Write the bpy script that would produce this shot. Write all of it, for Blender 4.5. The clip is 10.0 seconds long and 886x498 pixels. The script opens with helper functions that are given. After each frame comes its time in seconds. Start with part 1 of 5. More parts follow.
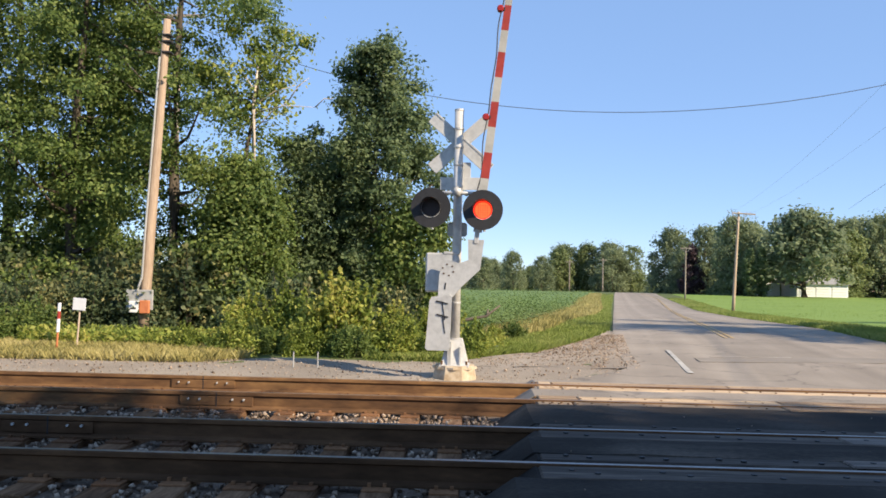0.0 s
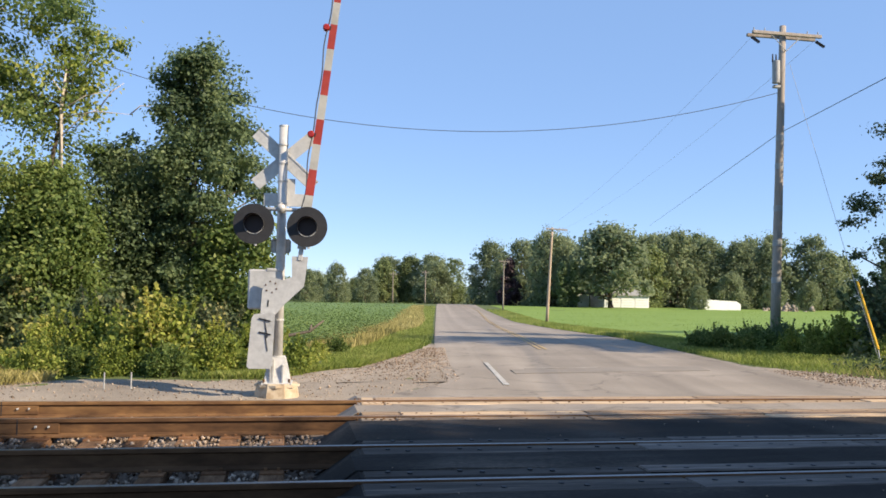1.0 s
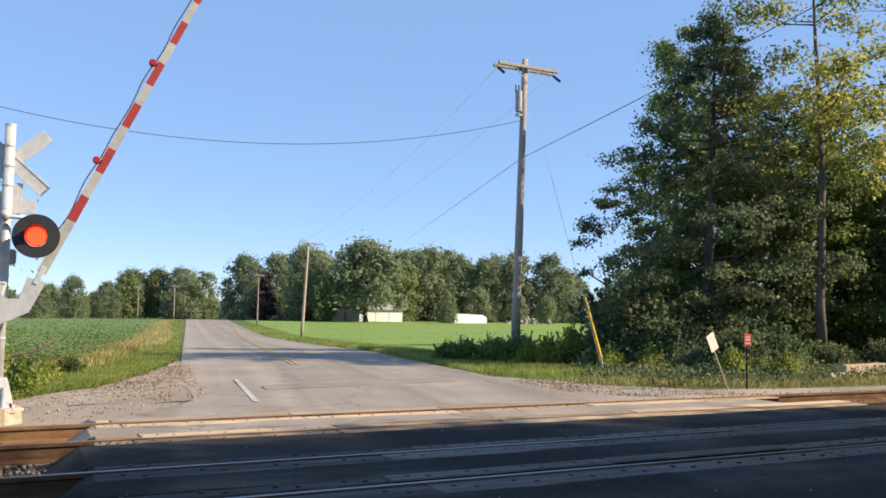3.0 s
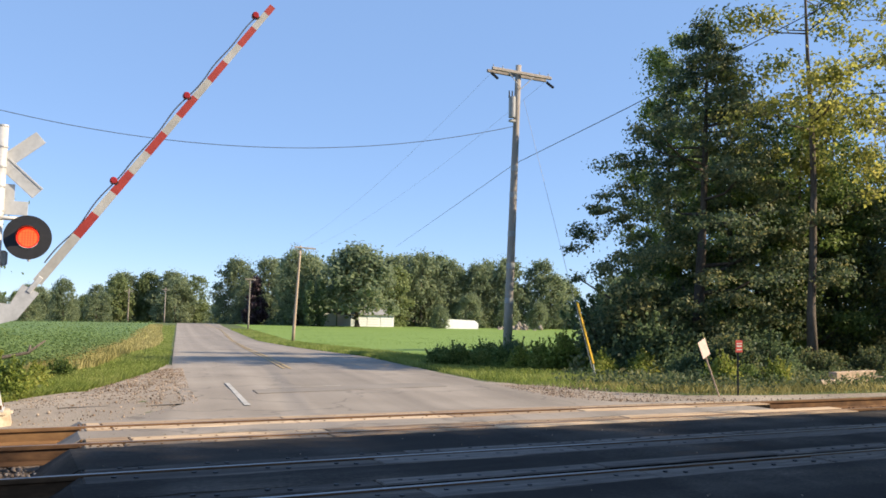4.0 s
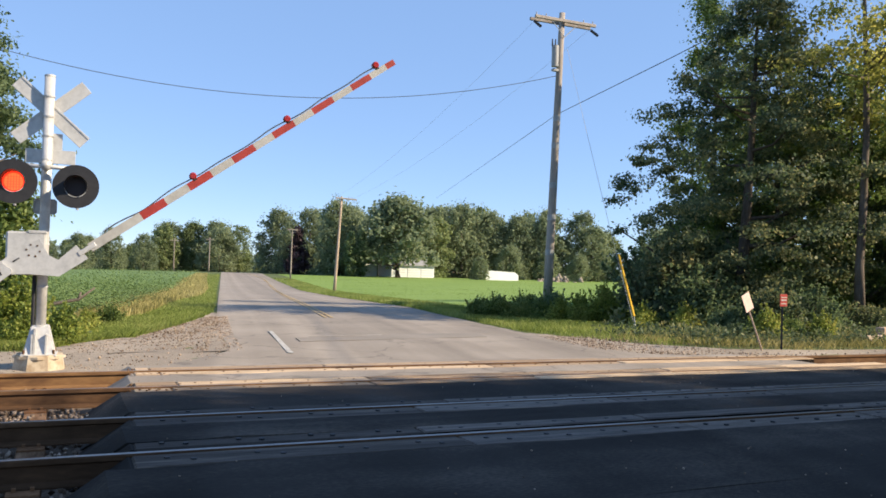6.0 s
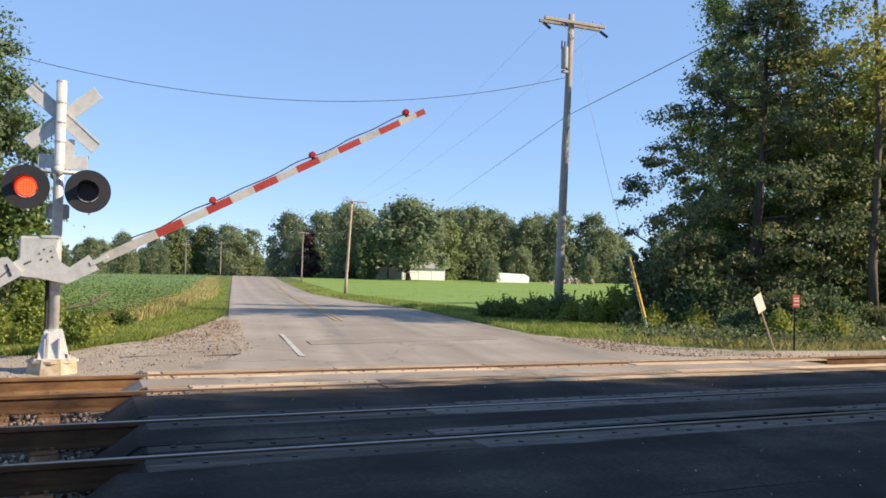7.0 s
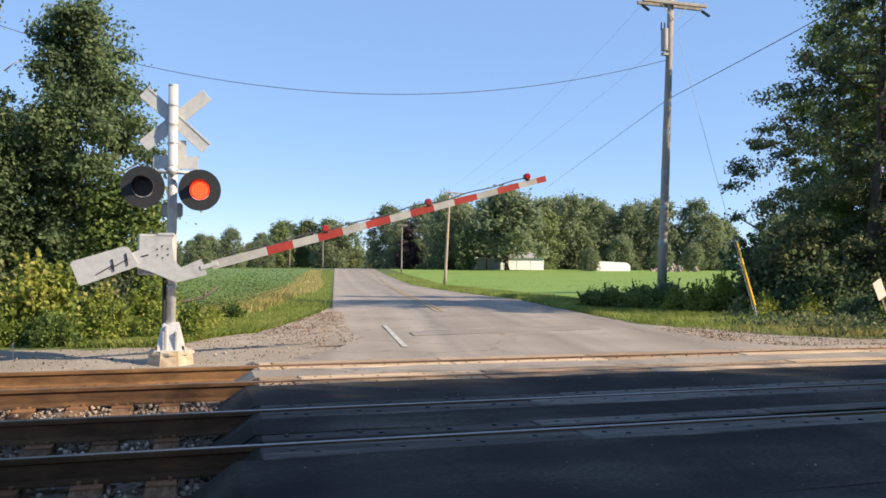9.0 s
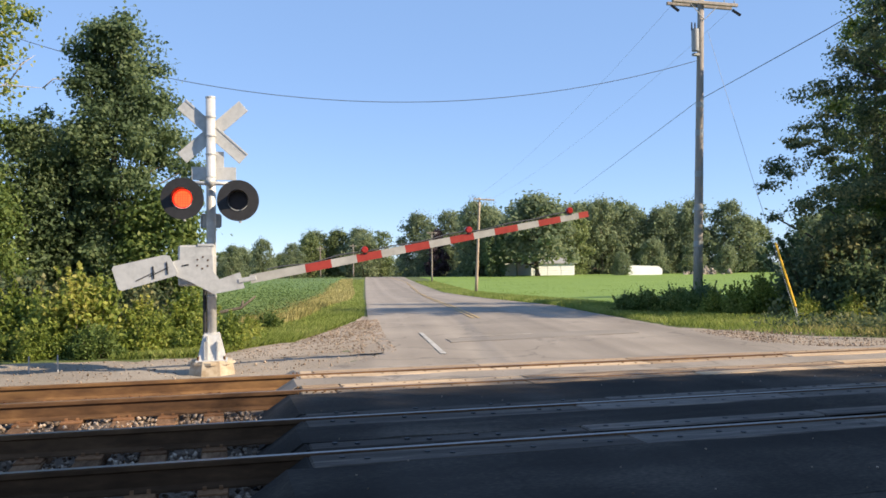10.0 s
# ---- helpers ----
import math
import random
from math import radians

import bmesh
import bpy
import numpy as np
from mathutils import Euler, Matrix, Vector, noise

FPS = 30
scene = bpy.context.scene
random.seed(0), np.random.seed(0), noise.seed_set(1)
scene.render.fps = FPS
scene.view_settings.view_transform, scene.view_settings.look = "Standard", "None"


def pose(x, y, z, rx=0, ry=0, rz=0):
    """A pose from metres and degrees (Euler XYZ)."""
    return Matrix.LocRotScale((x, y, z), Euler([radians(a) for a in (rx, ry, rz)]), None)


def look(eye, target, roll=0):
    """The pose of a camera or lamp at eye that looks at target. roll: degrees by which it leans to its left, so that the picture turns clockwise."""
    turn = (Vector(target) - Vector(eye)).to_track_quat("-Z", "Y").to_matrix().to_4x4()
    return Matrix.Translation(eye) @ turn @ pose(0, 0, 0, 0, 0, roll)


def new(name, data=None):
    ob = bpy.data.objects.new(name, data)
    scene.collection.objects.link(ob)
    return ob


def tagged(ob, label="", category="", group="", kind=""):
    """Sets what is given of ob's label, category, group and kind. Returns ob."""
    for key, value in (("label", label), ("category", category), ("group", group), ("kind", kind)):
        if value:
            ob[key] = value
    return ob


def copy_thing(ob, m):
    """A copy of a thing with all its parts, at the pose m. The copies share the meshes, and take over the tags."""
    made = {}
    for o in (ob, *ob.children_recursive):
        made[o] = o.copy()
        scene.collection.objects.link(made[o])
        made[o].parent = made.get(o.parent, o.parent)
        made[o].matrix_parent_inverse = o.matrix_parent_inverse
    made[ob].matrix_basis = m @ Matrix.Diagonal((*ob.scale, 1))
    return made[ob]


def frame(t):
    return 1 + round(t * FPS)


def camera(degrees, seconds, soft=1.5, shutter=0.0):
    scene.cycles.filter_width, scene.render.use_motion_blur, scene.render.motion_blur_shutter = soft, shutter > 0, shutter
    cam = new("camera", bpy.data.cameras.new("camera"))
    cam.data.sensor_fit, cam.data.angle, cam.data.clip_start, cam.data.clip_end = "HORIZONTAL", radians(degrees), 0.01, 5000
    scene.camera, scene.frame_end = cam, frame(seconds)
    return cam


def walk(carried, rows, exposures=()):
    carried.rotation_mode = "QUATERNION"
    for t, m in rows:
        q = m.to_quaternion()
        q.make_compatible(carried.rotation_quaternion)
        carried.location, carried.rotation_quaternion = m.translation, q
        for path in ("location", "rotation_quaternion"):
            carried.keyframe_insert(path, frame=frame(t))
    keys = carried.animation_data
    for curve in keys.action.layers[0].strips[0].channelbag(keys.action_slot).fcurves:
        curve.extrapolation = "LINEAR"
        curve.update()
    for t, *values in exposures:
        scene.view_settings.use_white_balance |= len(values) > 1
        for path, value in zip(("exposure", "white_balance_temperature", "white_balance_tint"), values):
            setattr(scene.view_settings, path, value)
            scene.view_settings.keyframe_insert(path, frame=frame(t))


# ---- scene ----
# World: x along the tracks, y across them up the road, z up from the near rail heads.
cam = camera(55.55, 10.0, 1.65)


def aim(x, y, z, yaw, pitch, roll):
    a, b = radians(yaw), radians(pitch)
    way = Vector((-math.sin(a) * math.cos(b), math.cos(a) * math.cos(b), math.sin(b)))
    eye = Vector((x, y, z))
    return look(eye, eye + way * 10, roll)


PATH = [
    (0.0, 0.003, 0.164, 1.412, 2.18, 1.92, 1.13),
    (0.5, 0.082, 0.043, 1.448, -1.79, 2.43, 0.17),
    (1.0, -0.010, 0.014, 1.491, -9.76, 2.94, 1.02),
    (1.5, -0.048, -0.001, 1.500, -13.12, 4.67, -0.19),
    (2.0, -0.010, -0.026, 1.491, -16.92, 4.72, 1.08),
    (2.5, 0.020, -0.047, 1.497, -23.30, 4.97, 1.41),
    (3.0, 0.038, -0.046, 1.495, -26.22, 4.19, 0.86),
    (3.2, 0.051, -0.043, 1.476, -27.11, 4.61, 0.66),
    (4.3, 0.004, -0.035, 1.479, -26.73, 4.35, 1.44),
    (4.5, -0.002, -0.033, 1.471, -27.21, 3.31, 1.52),
    (5.0, 0.001, -0.024, 1.471, -25.70, 2.26, 1.61),
    (5.5, 0.018, -0.016, 1.469, -24.61, 1.20, 1.75),
    (7.0, 0.023, -0.021, 1.473, -23.38, 1.34, 1.39),
    (7.5, 0.016, -0.010, 1.476, -22.97, 1.63, 1.21),
    (8.0, 0.013, -0.004, 1.473, -22.36, 1.97, 1.28),
    (8.5, 0.006, 0.000, 1.471, -20.02, 1.16, 1.11),
    (9.0, -0.012, -0.010, 1.479, -16.72, 0.57, 0.45),
    (9.5, -0.067, 0.026, 1.467, -15.45, 1.22, -0.99),
    (10.0, -0.125, 0.069, 1.458, -14.73, 1.07, -0.62),
]
walk(cam, [(r[0], aim(*r[1:])) for r in PATH])

# ---- light ----
SUN_AZ, SUN_EL = radians(125), radians(33)
scene.view_settings.exposure = 0.53
world = bpy.data.worlds.new("sky_world")
scene.world = world
world.use_nodes = True
wn = world.node_tree
sky = wn.nodes.new("ShaderNodeTexSky")
sky.sky_type = "NISHITA"
sky.sun_disc = False
sky.sun_elevation, sky.sun_rotation = SUN_EL, SUN_AZ
sky.air_density, sky.dust_density, sky.ozone_density, sky.altitude = 0.7, 0.0, 1.2, 500
wn.nodes["Background"].inputs["Strength"].default_value = 0.055
wn.links.new(sky.outputs[0], wn.nodes["Background"].inputs["Color"])
# summer haze: an even pale blue veil over the clear sky
veil = wn.nodes.new("ShaderNodeBackground")
veil.inputs["Color"].default_value = (0.137, 0.232, 0.422, 1)
veil.inputs["Strength"].default_value = 1.0
both = wn.nodes.new("ShaderNodeAddShader")
wn.links.new(wn.nodes["Background"].outputs[0], both.inputs[0])
wn.links.new(veil.outputs[0], both.inputs[1])
wn.links.new(both.outputs[0], wn.nodes["World Output"].inputs["Surface"])
sun = new("sun", bpy.data.lights.new("sun", "SUN"))
sun.data.energy, sun.data.angle, sun.data.color = 5.8, radians(0.55), (1.0, 0.84, 0.63)
SUN_DIR = Vector((math.sin(SUN_AZ) * math.cos(SUN_EL), math.cos(SUN_AZ) * math.cos(SUN_EL), math.sin(SUN_EL)))
sun.matrix_world = look(SUN_DIR * 80, (0, 0, 0))


# ---- materials ----
def material(name, stops, rough=0.8, scale=20.0, fine=0.0, bump=0.2, big=0.6, metal=0.0, spread=0.0, island=False, spec=0.4, stretch=(1, 1, 1), weights=(0.55, 0.45)):
    """Two scales of noise between the colours of stops, with relief; spread varies one piece from the next."""
    m = bpy.data.materials.new(name)
    m.use_nodes = True
    nt = m.node_tree
    bsdf = nt.nodes["Principled BSDF"]
    co = nt.nodes.new("ShaderNodeTexCoord")
    mp = nt.nodes.new("ShaderNodeMapping")
    mp.inputs["Scale"].default_value = stretch
    geo = nt.nodes.new("ShaderNodeNewGeometry")
    nt.links.new(geo.outputs["Position"] if not metal == -1 else co.outputs["Object"], mp.inputs["Vector"])
    n1 = nt.nodes.new("ShaderNodeTexNoise")
    n1.inputs["Scale"].default_value, n1.inputs["Detail"].default_value, n1.inputs["Roughness"].default_value = scale, 6, 0.65
    n2 = nt.nodes.new("ShaderNodeTexNoise")
    n2.inputs["Scale"].default_value, n2.inputs["Detail"].default_value = big, 4
    for n in (n1, n2):
        nt.links.new(mp.outputs[0], n.inputs["Vector"])
    mix = nt.nodes.new("ShaderNodeMath")
    mix.operation = "MULTIPLY_ADD"
    mix.inputs[1].default_value, mix.inputs[2].default_value = weights[0], 0.0
    nt.links.new(n1.outputs[0], mix.inputs[0])
    add = nt.nodes.new("ShaderNodeMath")
    add.operation = "MULTIPLY_ADD"
    add.inputs[1].default_value = weights[1]
    nt.links.new(n2.outputs[0], add.inputs[0])
    nt.links.new(mix.outputs[0], add.inputs[2])
    last = add
    if spread:
        if island:
            src = geo.outputs["Random Per Island"]
        else:
            src = nt.nodes.new("ShaderNodeObjectInfo").outputs["Random"]
        sp = nt.nodes.new("ShaderNodeMath")
        sp.operation = "MULTIPLY_ADD"
        sp.inputs[1].default_value = spread
        off = nt.nodes.new("ShaderNodeMath")
        off.operation = "SUBTRACT"
        off.inputs[1].default_value = 0.5
        nt.links.new(src, off.inputs[0])
        nt.links.new(off.outputs[0], sp.inputs[0])
        nt.links.new(add.outputs[0], sp.inputs[2])
        last = sp
    ramp = nt.nodes.new("ShaderNodeValToRGB")
    els = ramp.color_ramp.elements
    for k, (at, col) in enumerate(stops):
        e = els[k] if k < 2 else els.new(at)
        e.position, e.color = at, (*col, 1)
    nt.links.new(last.outputs[0], ramp.inputs[0])
    nt.links.new(ramp.outputs[0], bsdf.inputs["Base Color"])
    bsdf.inputs["Roughness"].default_value = rough
    bsdf.inputs["Metallic"].default_value = max(metal, 0)
    bsdf.inputs["Specular IOR Level"].default_value = spec
    if bump:
        b = nt.nodes.new("ShaderNodeBump")
        b.inputs["Strength"].default_value, b.inputs["Distance"].default_value = bump, fine or 0.01
        nt.links.new(n1.outputs[0], b.inputs["Height"])
        nt.links.new(b.outputs[0], bsdf.inputs["Normal"])
    return m


def leafy(name, dark, mid, light, through_light=0.35, rough=0.55, big=0.55):
    """Leaves: colour varies leaf by leaf and by branch, with some light let through."""
    m = material(name, [(0.25, dark), (0.5, mid), (0.78, light)], rough, 3.0, 0, 0, big, 0, 0.36, True, 0.3, (1, 1, 1), (0.1, 0.9))
    nt = m.node_tree
    bsdf = nt.nodes["Principled BSDF"]
    ramp = next(n for n in nt.nodes if n.type == "VALTORGB")
    tr = nt.nodes.new("ShaderNodeBsdfTranslucent")
    mx = nt.nodes.new("ShaderNodeMixShader")
    mx.inputs[0].default_value = through_light
    nt.links.new(ramp.outputs[0], tr.inputs[0])
    nt.links.new(bsdf.outputs[0], mx.inputs[1])
    nt.links.new(tr.outputs[0], mx.inputs[2])
    nt.links.new(mx.outputs[0], nt.nodes["Material Output"].inputs[0])
    return m


def glow(name, col, strength):
    m = bpy.data.materials.new(name)
    m.use_nodes = True
    b = m.node_tree.nodes["Principled BSDF"]
    b.inputs["Base Color"].default_value = (0.5, 0.03, 0.02, 1)
    b.inputs["Emission Color"].default_value = (*col, 1)
    b.inputs["Emission Strength"].default_value = strength
    return m



def weathered(m, cracks=0.8, lanes=0.25):
    """Adds dark crack lines and long wheel-worn bands that run up the road."""
    nt = m.node_tree
    bsdf = nt.nodes["Principled BSDF"]
    ramp = next(n for n in nt.nodes if n.type == "VALTORGB")
    geo = next(n for n in nt.nodes if n.type == "NEW_GEOMETRY")
    wob = nt.nodes.new("ShaderNodeTexNoise")
    wob.inputs["Scale"].default_value = 1.6
    mixv = nt.nodes.new("ShaderNodeVectorMath")
    mixv.operation = "MULTIPLY_ADD"
    mixv.inputs[1].default_value = (0.9, 0.9, 0.9)
    nt.links.new(geo.outputs["Position"], wob.inputs["Vector"])
    nt.links.new(wob.outputs["Color"], mixv.inputs[0])
    nt.links.new(geo.outputs["Position"], mixv.inputs[2])
    vor = nt.nodes.new("ShaderNodeTexVoronoi")
    vor.feature = "DISTANCE_TO_EDGE"
    vor.inputs["Scale"].default_value = 0.33
    nt.links.new(mixv.outputs[0], vor.inputs["Vector"])
    thin = nt.nodes.new("ShaderNodeMapRange")
    thin.inputs[1].default_value, thin.inputs[2].default_value = 0.004, 0.016
    thin.inputs[3].default_value, thin.inputs[4].default_value = 1 - cracks, 1.0
    nt.links.new(vor.outputs["Distance"], thin.inputs[0])
    dot = nt.nodes.new("ShaderNodeVectorMath")
    dot.operation = "DOT_PRODUCT"
    dot.inputs[1].default_value = (0.9, -0.148, 0)
    nt.links.new(geo.outputs["Position"], dot.inputs[0])
    band = nt.nodes.new("ShaderNodeTexNoise")
    band.noise_dimensions = "1D"
    band.inputs["Scale"].default_value, band.inputs["Detail"].default_value = 0.9, 3
    nt.links.new(dot.outputs["Value"], band.inputs["W"])
    rng_ = nt.nodes.new("ShaderNodeMapRange")
    rng_.inputs[1].default_value, rng_.inputs[2].default_value = 0.35, 0.65
    rng_.inputs[3].default_value, rng_.inputs[4].default_value = 1 - lanes, 1 + lanes * 0.6
    nt.links.new(band.outputs[0], rng_.inputs[0])
    mul = nt.nodes.new("ShaderNodeMath")
    mul.operation = "MULTIPLY"
    nt.links.new(thin.outputs[0], mul.inputs[0])
    nt.links.new(rng_.outputs[0], mul.inputs[1])
    sc = nt.nodes.new("ShaderNodeVectorMath")
    sc.operation = "SCALE"
    nt.links.new(ramp.outputs[0], sc.inputs[0])
    nt.links.new(mul.outputs[0], sc.inputs["Scale"])
    nt.links.new(sc.outputs[0], bsdf.inputs["Base Color"])
    return m


ASPHALT = material("asphalt", [(0.3, (0.19, 0.16, 0.128)), (0.5, (0.28, 0.238, 0.192)), (0.7, (0.37, 0.32, 0.262))], 0.85, 60, 0.006, 0.35, 0.45)
# near and crossing asphalt, with the trees' shade put into its colour
ASPHALT_SHADED = material("shaded_crossing_asphalt", [(0.33, (0.019, 0.0165, 0.0145)), (0.49, (0.034, 0.0295, 0.026)), (0.58, (0.066, 0.056, 0.047)), (0.7, (0.16, 0.125, 0.095))], 0.9, 45, 0.006, 0.4, 0.8, 0, 0, False, 0.12, (0.45, 1, 1), (0.35, 0.65))
weathered(ASPHALT, 0.28, 0.2)
weathered(ASPHALT_SHADED, 0.15, 0.3)
PATCH = material("tar_patch", [(0.3, (0.18, 0.155, 0.128)), (0.7, (0.31, 0.268, 0.22))], 0.85, 40, 0.004, 0.3, 0.8)
PAINT_W = material("road_paint", [(0.38, (0.27, 0.235, 0.195)), (0.5, (0.43, 0.41, 0.37)), (0.72, (0.56, 0.545, 0.51))], 0.75, 26, 0.003, 0.2, 3)
PAINT_FADED = material("faded_road_paint", [(0.42, (0.26, 0.225, 0.185)), (0.6, (0.38, 0.35, 0.31)), (0.8, (0.5, 0.48, 0.44))], 0.8, 10, 0.003, 0.2, 2)
PAINT_Y = material("yellow_road_paint", [(0.38, (0.3, 0.25, 0.18)), (0.52, (0.43, 0.3, 0.13)), (0.8, (0.52, 0.35, 0.12))], 0.7, 20, 0.003, 0.2, 2)
GRAVEL = material("gravel", [(0.25, (0.14, 0.112, 0.087)), (0.5, (0.28, 0.235, 0.185)), (0.75, (0.45, 0.385, 0.31))], 0.95, 35, 0.02, 0.7, 0.5)
STONE = material("ballast_stone", [(0.2, (0.09, 0.064, 0.046)), (0.5, (0.25, 0.185, 0.135)), (0.8, (0.5, 0.4, 0.31))], 0.95, 14, 0.006, 0.4, 0.8, 0, 0.6, True, 0.1)
BED = material("ballast_bed", [(0.3, (0.06, 0.045, 0.034)), (0.5, (0.15, 0.115, 0.088)), (0.7, (0.29, 0.235, 0.185))], 0.95, 28, 0.03, 0.9, 1.0, 0, 0, False, 0.15)
RAIL_RUST = material("rusty_rail_steel", [(0.32, (0.04, 0.021, 0.012)), (0.5, (0.125, 0.065, 0.03)), (0.72, (0.29, 0.16, 0.065))], 0.8, 9, 0.003, 0.25, 0.8, 0.0, 0, False, 0.25, (0.3, 1, 1))
RAIL_DARK = material("grimy_rail_steel", [(0.3, (0.034, 0.02, 0.012)), (0.5, (0.088, 0.049, 0.027)), (0.75, (0.19, 0.105, 0.055))], 0.9, 9, 0.003, 0.25, 0.8, 0.0, 0, False, 0.08, (0.3, 1, 1))
RAIL_HEAD = material("worn_rail_head", [(0.3, (0.16, 0.145, 0.135)), (0.7, (0.36, 0.34, 0.325))], 0.45, 20, 0.001, 0.1, 1, 0.9)
RAIL_HEAD_DULL = material("rusted_rail_head", [(0.3, (0.16, 0.10, 0.065)), (0.7, (0.33, 0.23, 0.15))], 0.5, 20, 0.001, 0.1, 1, 0.4)
TIE = material("creosoted_timber", [(0.3, (0.065, 0.035, 0.019)), (0.5, (0.16, 0.09, 0.05)), (0.75, (0.3, 0.18, 0.105))], 0.95, 8, 0.01, 0.5, 2, 0, 0.25, False, 0.1, (8, 1, 8))
PLATE = material("rusty_tie_plate", [(0.3, (0.09, 0.045, 0.024)), (0.55, (0.2, 0.1, 0.048)), (0.75, (0.31, 0.165, 0.085))], 0.9, 25, 0.004, 0.3, 3, 0.1, 0.3, False, 0.2)
PLANK = material("worn_crossing_timber", [(0.3, (0.12, 0.075, 0.045)), (0.48, (0.36, 0.25, 0.15)), (0.72, (0.62, 0.46, 0.3))], 0.85, 6, 0.008, 0.6, 1.5, 0, 0.3, False, 0.3, (0.5, 8, 8))
# shaded copy of PLANK for the near rails: shade put into the colour
PLANK_SHADED = material("shaded_crossing_timber", [(0.28, (0.03, 0.024, 0.02)), (0.48, (0.095, 0.078, 0.065)), (0.74, (0.27, 0.225, 0.185))], 0.7, 6, 0.008, 0.6, 1.5, 0, 0.1, False, 0.3, (0.5, 8, 8))
# shade of the gap beside the rails, painted as a near-black colour
GAP_SHADE = material("painted_gap_shade", [(0.3, (0.008, 0.007, 0.006)), (0.7, (0.022, 0.018, 0.015))], 0.95, 20, 0.004, 0.3, 2, 0, 0, False, 0.05)
# dirt over the near planks, on the same shade-darkened tone
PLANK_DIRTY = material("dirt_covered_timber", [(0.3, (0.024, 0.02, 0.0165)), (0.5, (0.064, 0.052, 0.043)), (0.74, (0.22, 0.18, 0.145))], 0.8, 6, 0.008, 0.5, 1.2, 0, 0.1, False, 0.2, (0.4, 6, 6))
STEEL = material("galvanised_steel", [(0.3, (0.36, 0.355, 0.345)), (0.5, (0.5, 0.495, 0.48)), (0.75, (0.62, 0.61, 0.59))], 0.5, 12, 0.002, 0.1, 2.5, 0.25)
MAST = material("silver_mast_paint", [(0.3, (0.4, 0.385, 0.36)), (0.5, (0.58, 0.565, 0.535)), (0.75, (0.7, 0.685, 0.655))], 0.45, 10, 0.002, 0.1, 2, 0.2)
BLACK = material("matt_black_paint", [(0.3, (0.012, 0.012, 0.014)), (0.7, (0.03, 0.03, 0.034))], 0.6, 15, 0.001, 0.05, 2)
CAST = material("rust_stained_concrete", [(0.3, (0.24, 0.15, 0.075)), (0.5, (0.46, 0.37, 0.26)), (0.75, (0.6, 0.54, 0.44))], 0.9, 9, 0.01, 0.4, 4)
RED = material("red_reflective_sheeting", [(0.3, (0.25, 0.025, 0.018)), (0.7, (0.38, 0.048, 0.034))], 0.5, 8, 0.001, 0.05, 2)
WHITE = material("weathered_white_sheeting", [(0.3, (0.27, 0.26, 0.235)), (0.55, (0.4, 0.39, 0.36)), (0.75, (0.5, 0.49, 0.46))], 0.55, 7, 0.001, 0.08, 1.5)
LENS_RED = material("red_lens", [(0.3, (0.25, 0.012, 0.01)), (0.7, (0.4, 0.03, 0.02))], 0.15, 40, 0.002, 0.2, 3)
LENS_DARK = material("unlit_red_lens", [(0.3, (0.012, 0.004, 0.005)), (0.7, (0.03, 0.008, 0.009))], 0.45, 60, 0.002, 0.3, 3)
LIT_RIM = glow("lit_lamp_rim", (1.0, 0.03, 0.01), 1.5)
LIT = glow("lit_red_lamp", (1.0, 0.062, 0.016), 2.8)
POLE_WOOD = material("weathered_pole_timber", [(0.3, (0.16, 0.13, 0.105)), (0.5, (0.31, 0.265, 0.225)), (0.75, (0.45, 0.4, 0.345))], 0.9, 5, 0.01, 0.5, 0.7, 0, 0.2, False, 0.3, (9, 9, 0.6))
POLE_PALE = material("pale_pole_timber", [(0.3, (0.27, 0.19, 0.13)), (0.5, (0.45, 0.34, 0.25)), (0.75, (0.58, 0.48, 0.38))], 0.9, 5, 0.01, 0.5, 0.5, 0, 0.2, False, 0.3, (9, 9, 0.6))
YELLOW = material("yellow_plastic", [(0.3, (0.72, 0.38, 0.014)), (0.7, (0.82, 0.47, 0.03))], 0.5, 8, 0.001, 0.05, 2)
WIRE = material("black_cable", [(0.3, (0.05, 0.053, 0.06)), (0.7, (0.09, 0.093, 0.1))], 0.6, 30, 0, 0, 2)
GREY_METAL = material("grey_enamel", [(0.3, (0.28, 0.28, 0.27)), (0.7, (0.42, 0.42, 0.41))], 0.5, 8, 0.001, 0.1, 2)
PINKISH = material("faded_sign_face", [(0.3, (0.6, 0.4, 0.32)), (0.7, (0.75, 0.58, 0.5))], 0.6, 8, 0.001, 0.1, 2)
ORANGE = material("faded_orange_paint", [(0.3, (0.45, 0.13, 0.05)), (0.7, (0.6, 0.22, 0.09))], 0.7, 8, 0.001, 0.1, 2)
SIDING = material("white_siding", [(0.3, (0.66, 0.66, 0.65)), (0.7, (0.8, 0.8, 0.79))], 0.6, 2, 0.01, 0.2, 0.4)
ROOFING = material("grey_shingles", [(0.3, (0.2, 0.2, 0.2)), (0.7, (0.36, 0.36, 0.36))], 0.85, 4, 0.02, 0.4, 0.5)
GROUND = material("verge_soil_and_turf", [(0.3, (0.045, 0.06, 0.018)), (0.5, (0.085, 0.115, 0.03)), (0.75, (0.17, 0.175, 0.06))], 0.95, 5, 0.06, 0.6, 0.25)
HAY = material("mown_meadow", [(0.3, (0.125, 0.2, 0.03)), (0.5, (0.165, 0.25, 0.04)), (0.75, (0.21, 0.29, 0.06))], 0.95, 8, 0.04, 0.3, 0.12)
CROPSOIL = material("crop_ground", [(0.3, (0.095, 0.15, 0.045)), (0.5, (0.12, 0.19, 0.058)), (0.75, (0.15, 0.225, 0.075))], 0.95, 6, 0.06, 0.4, 0.1)
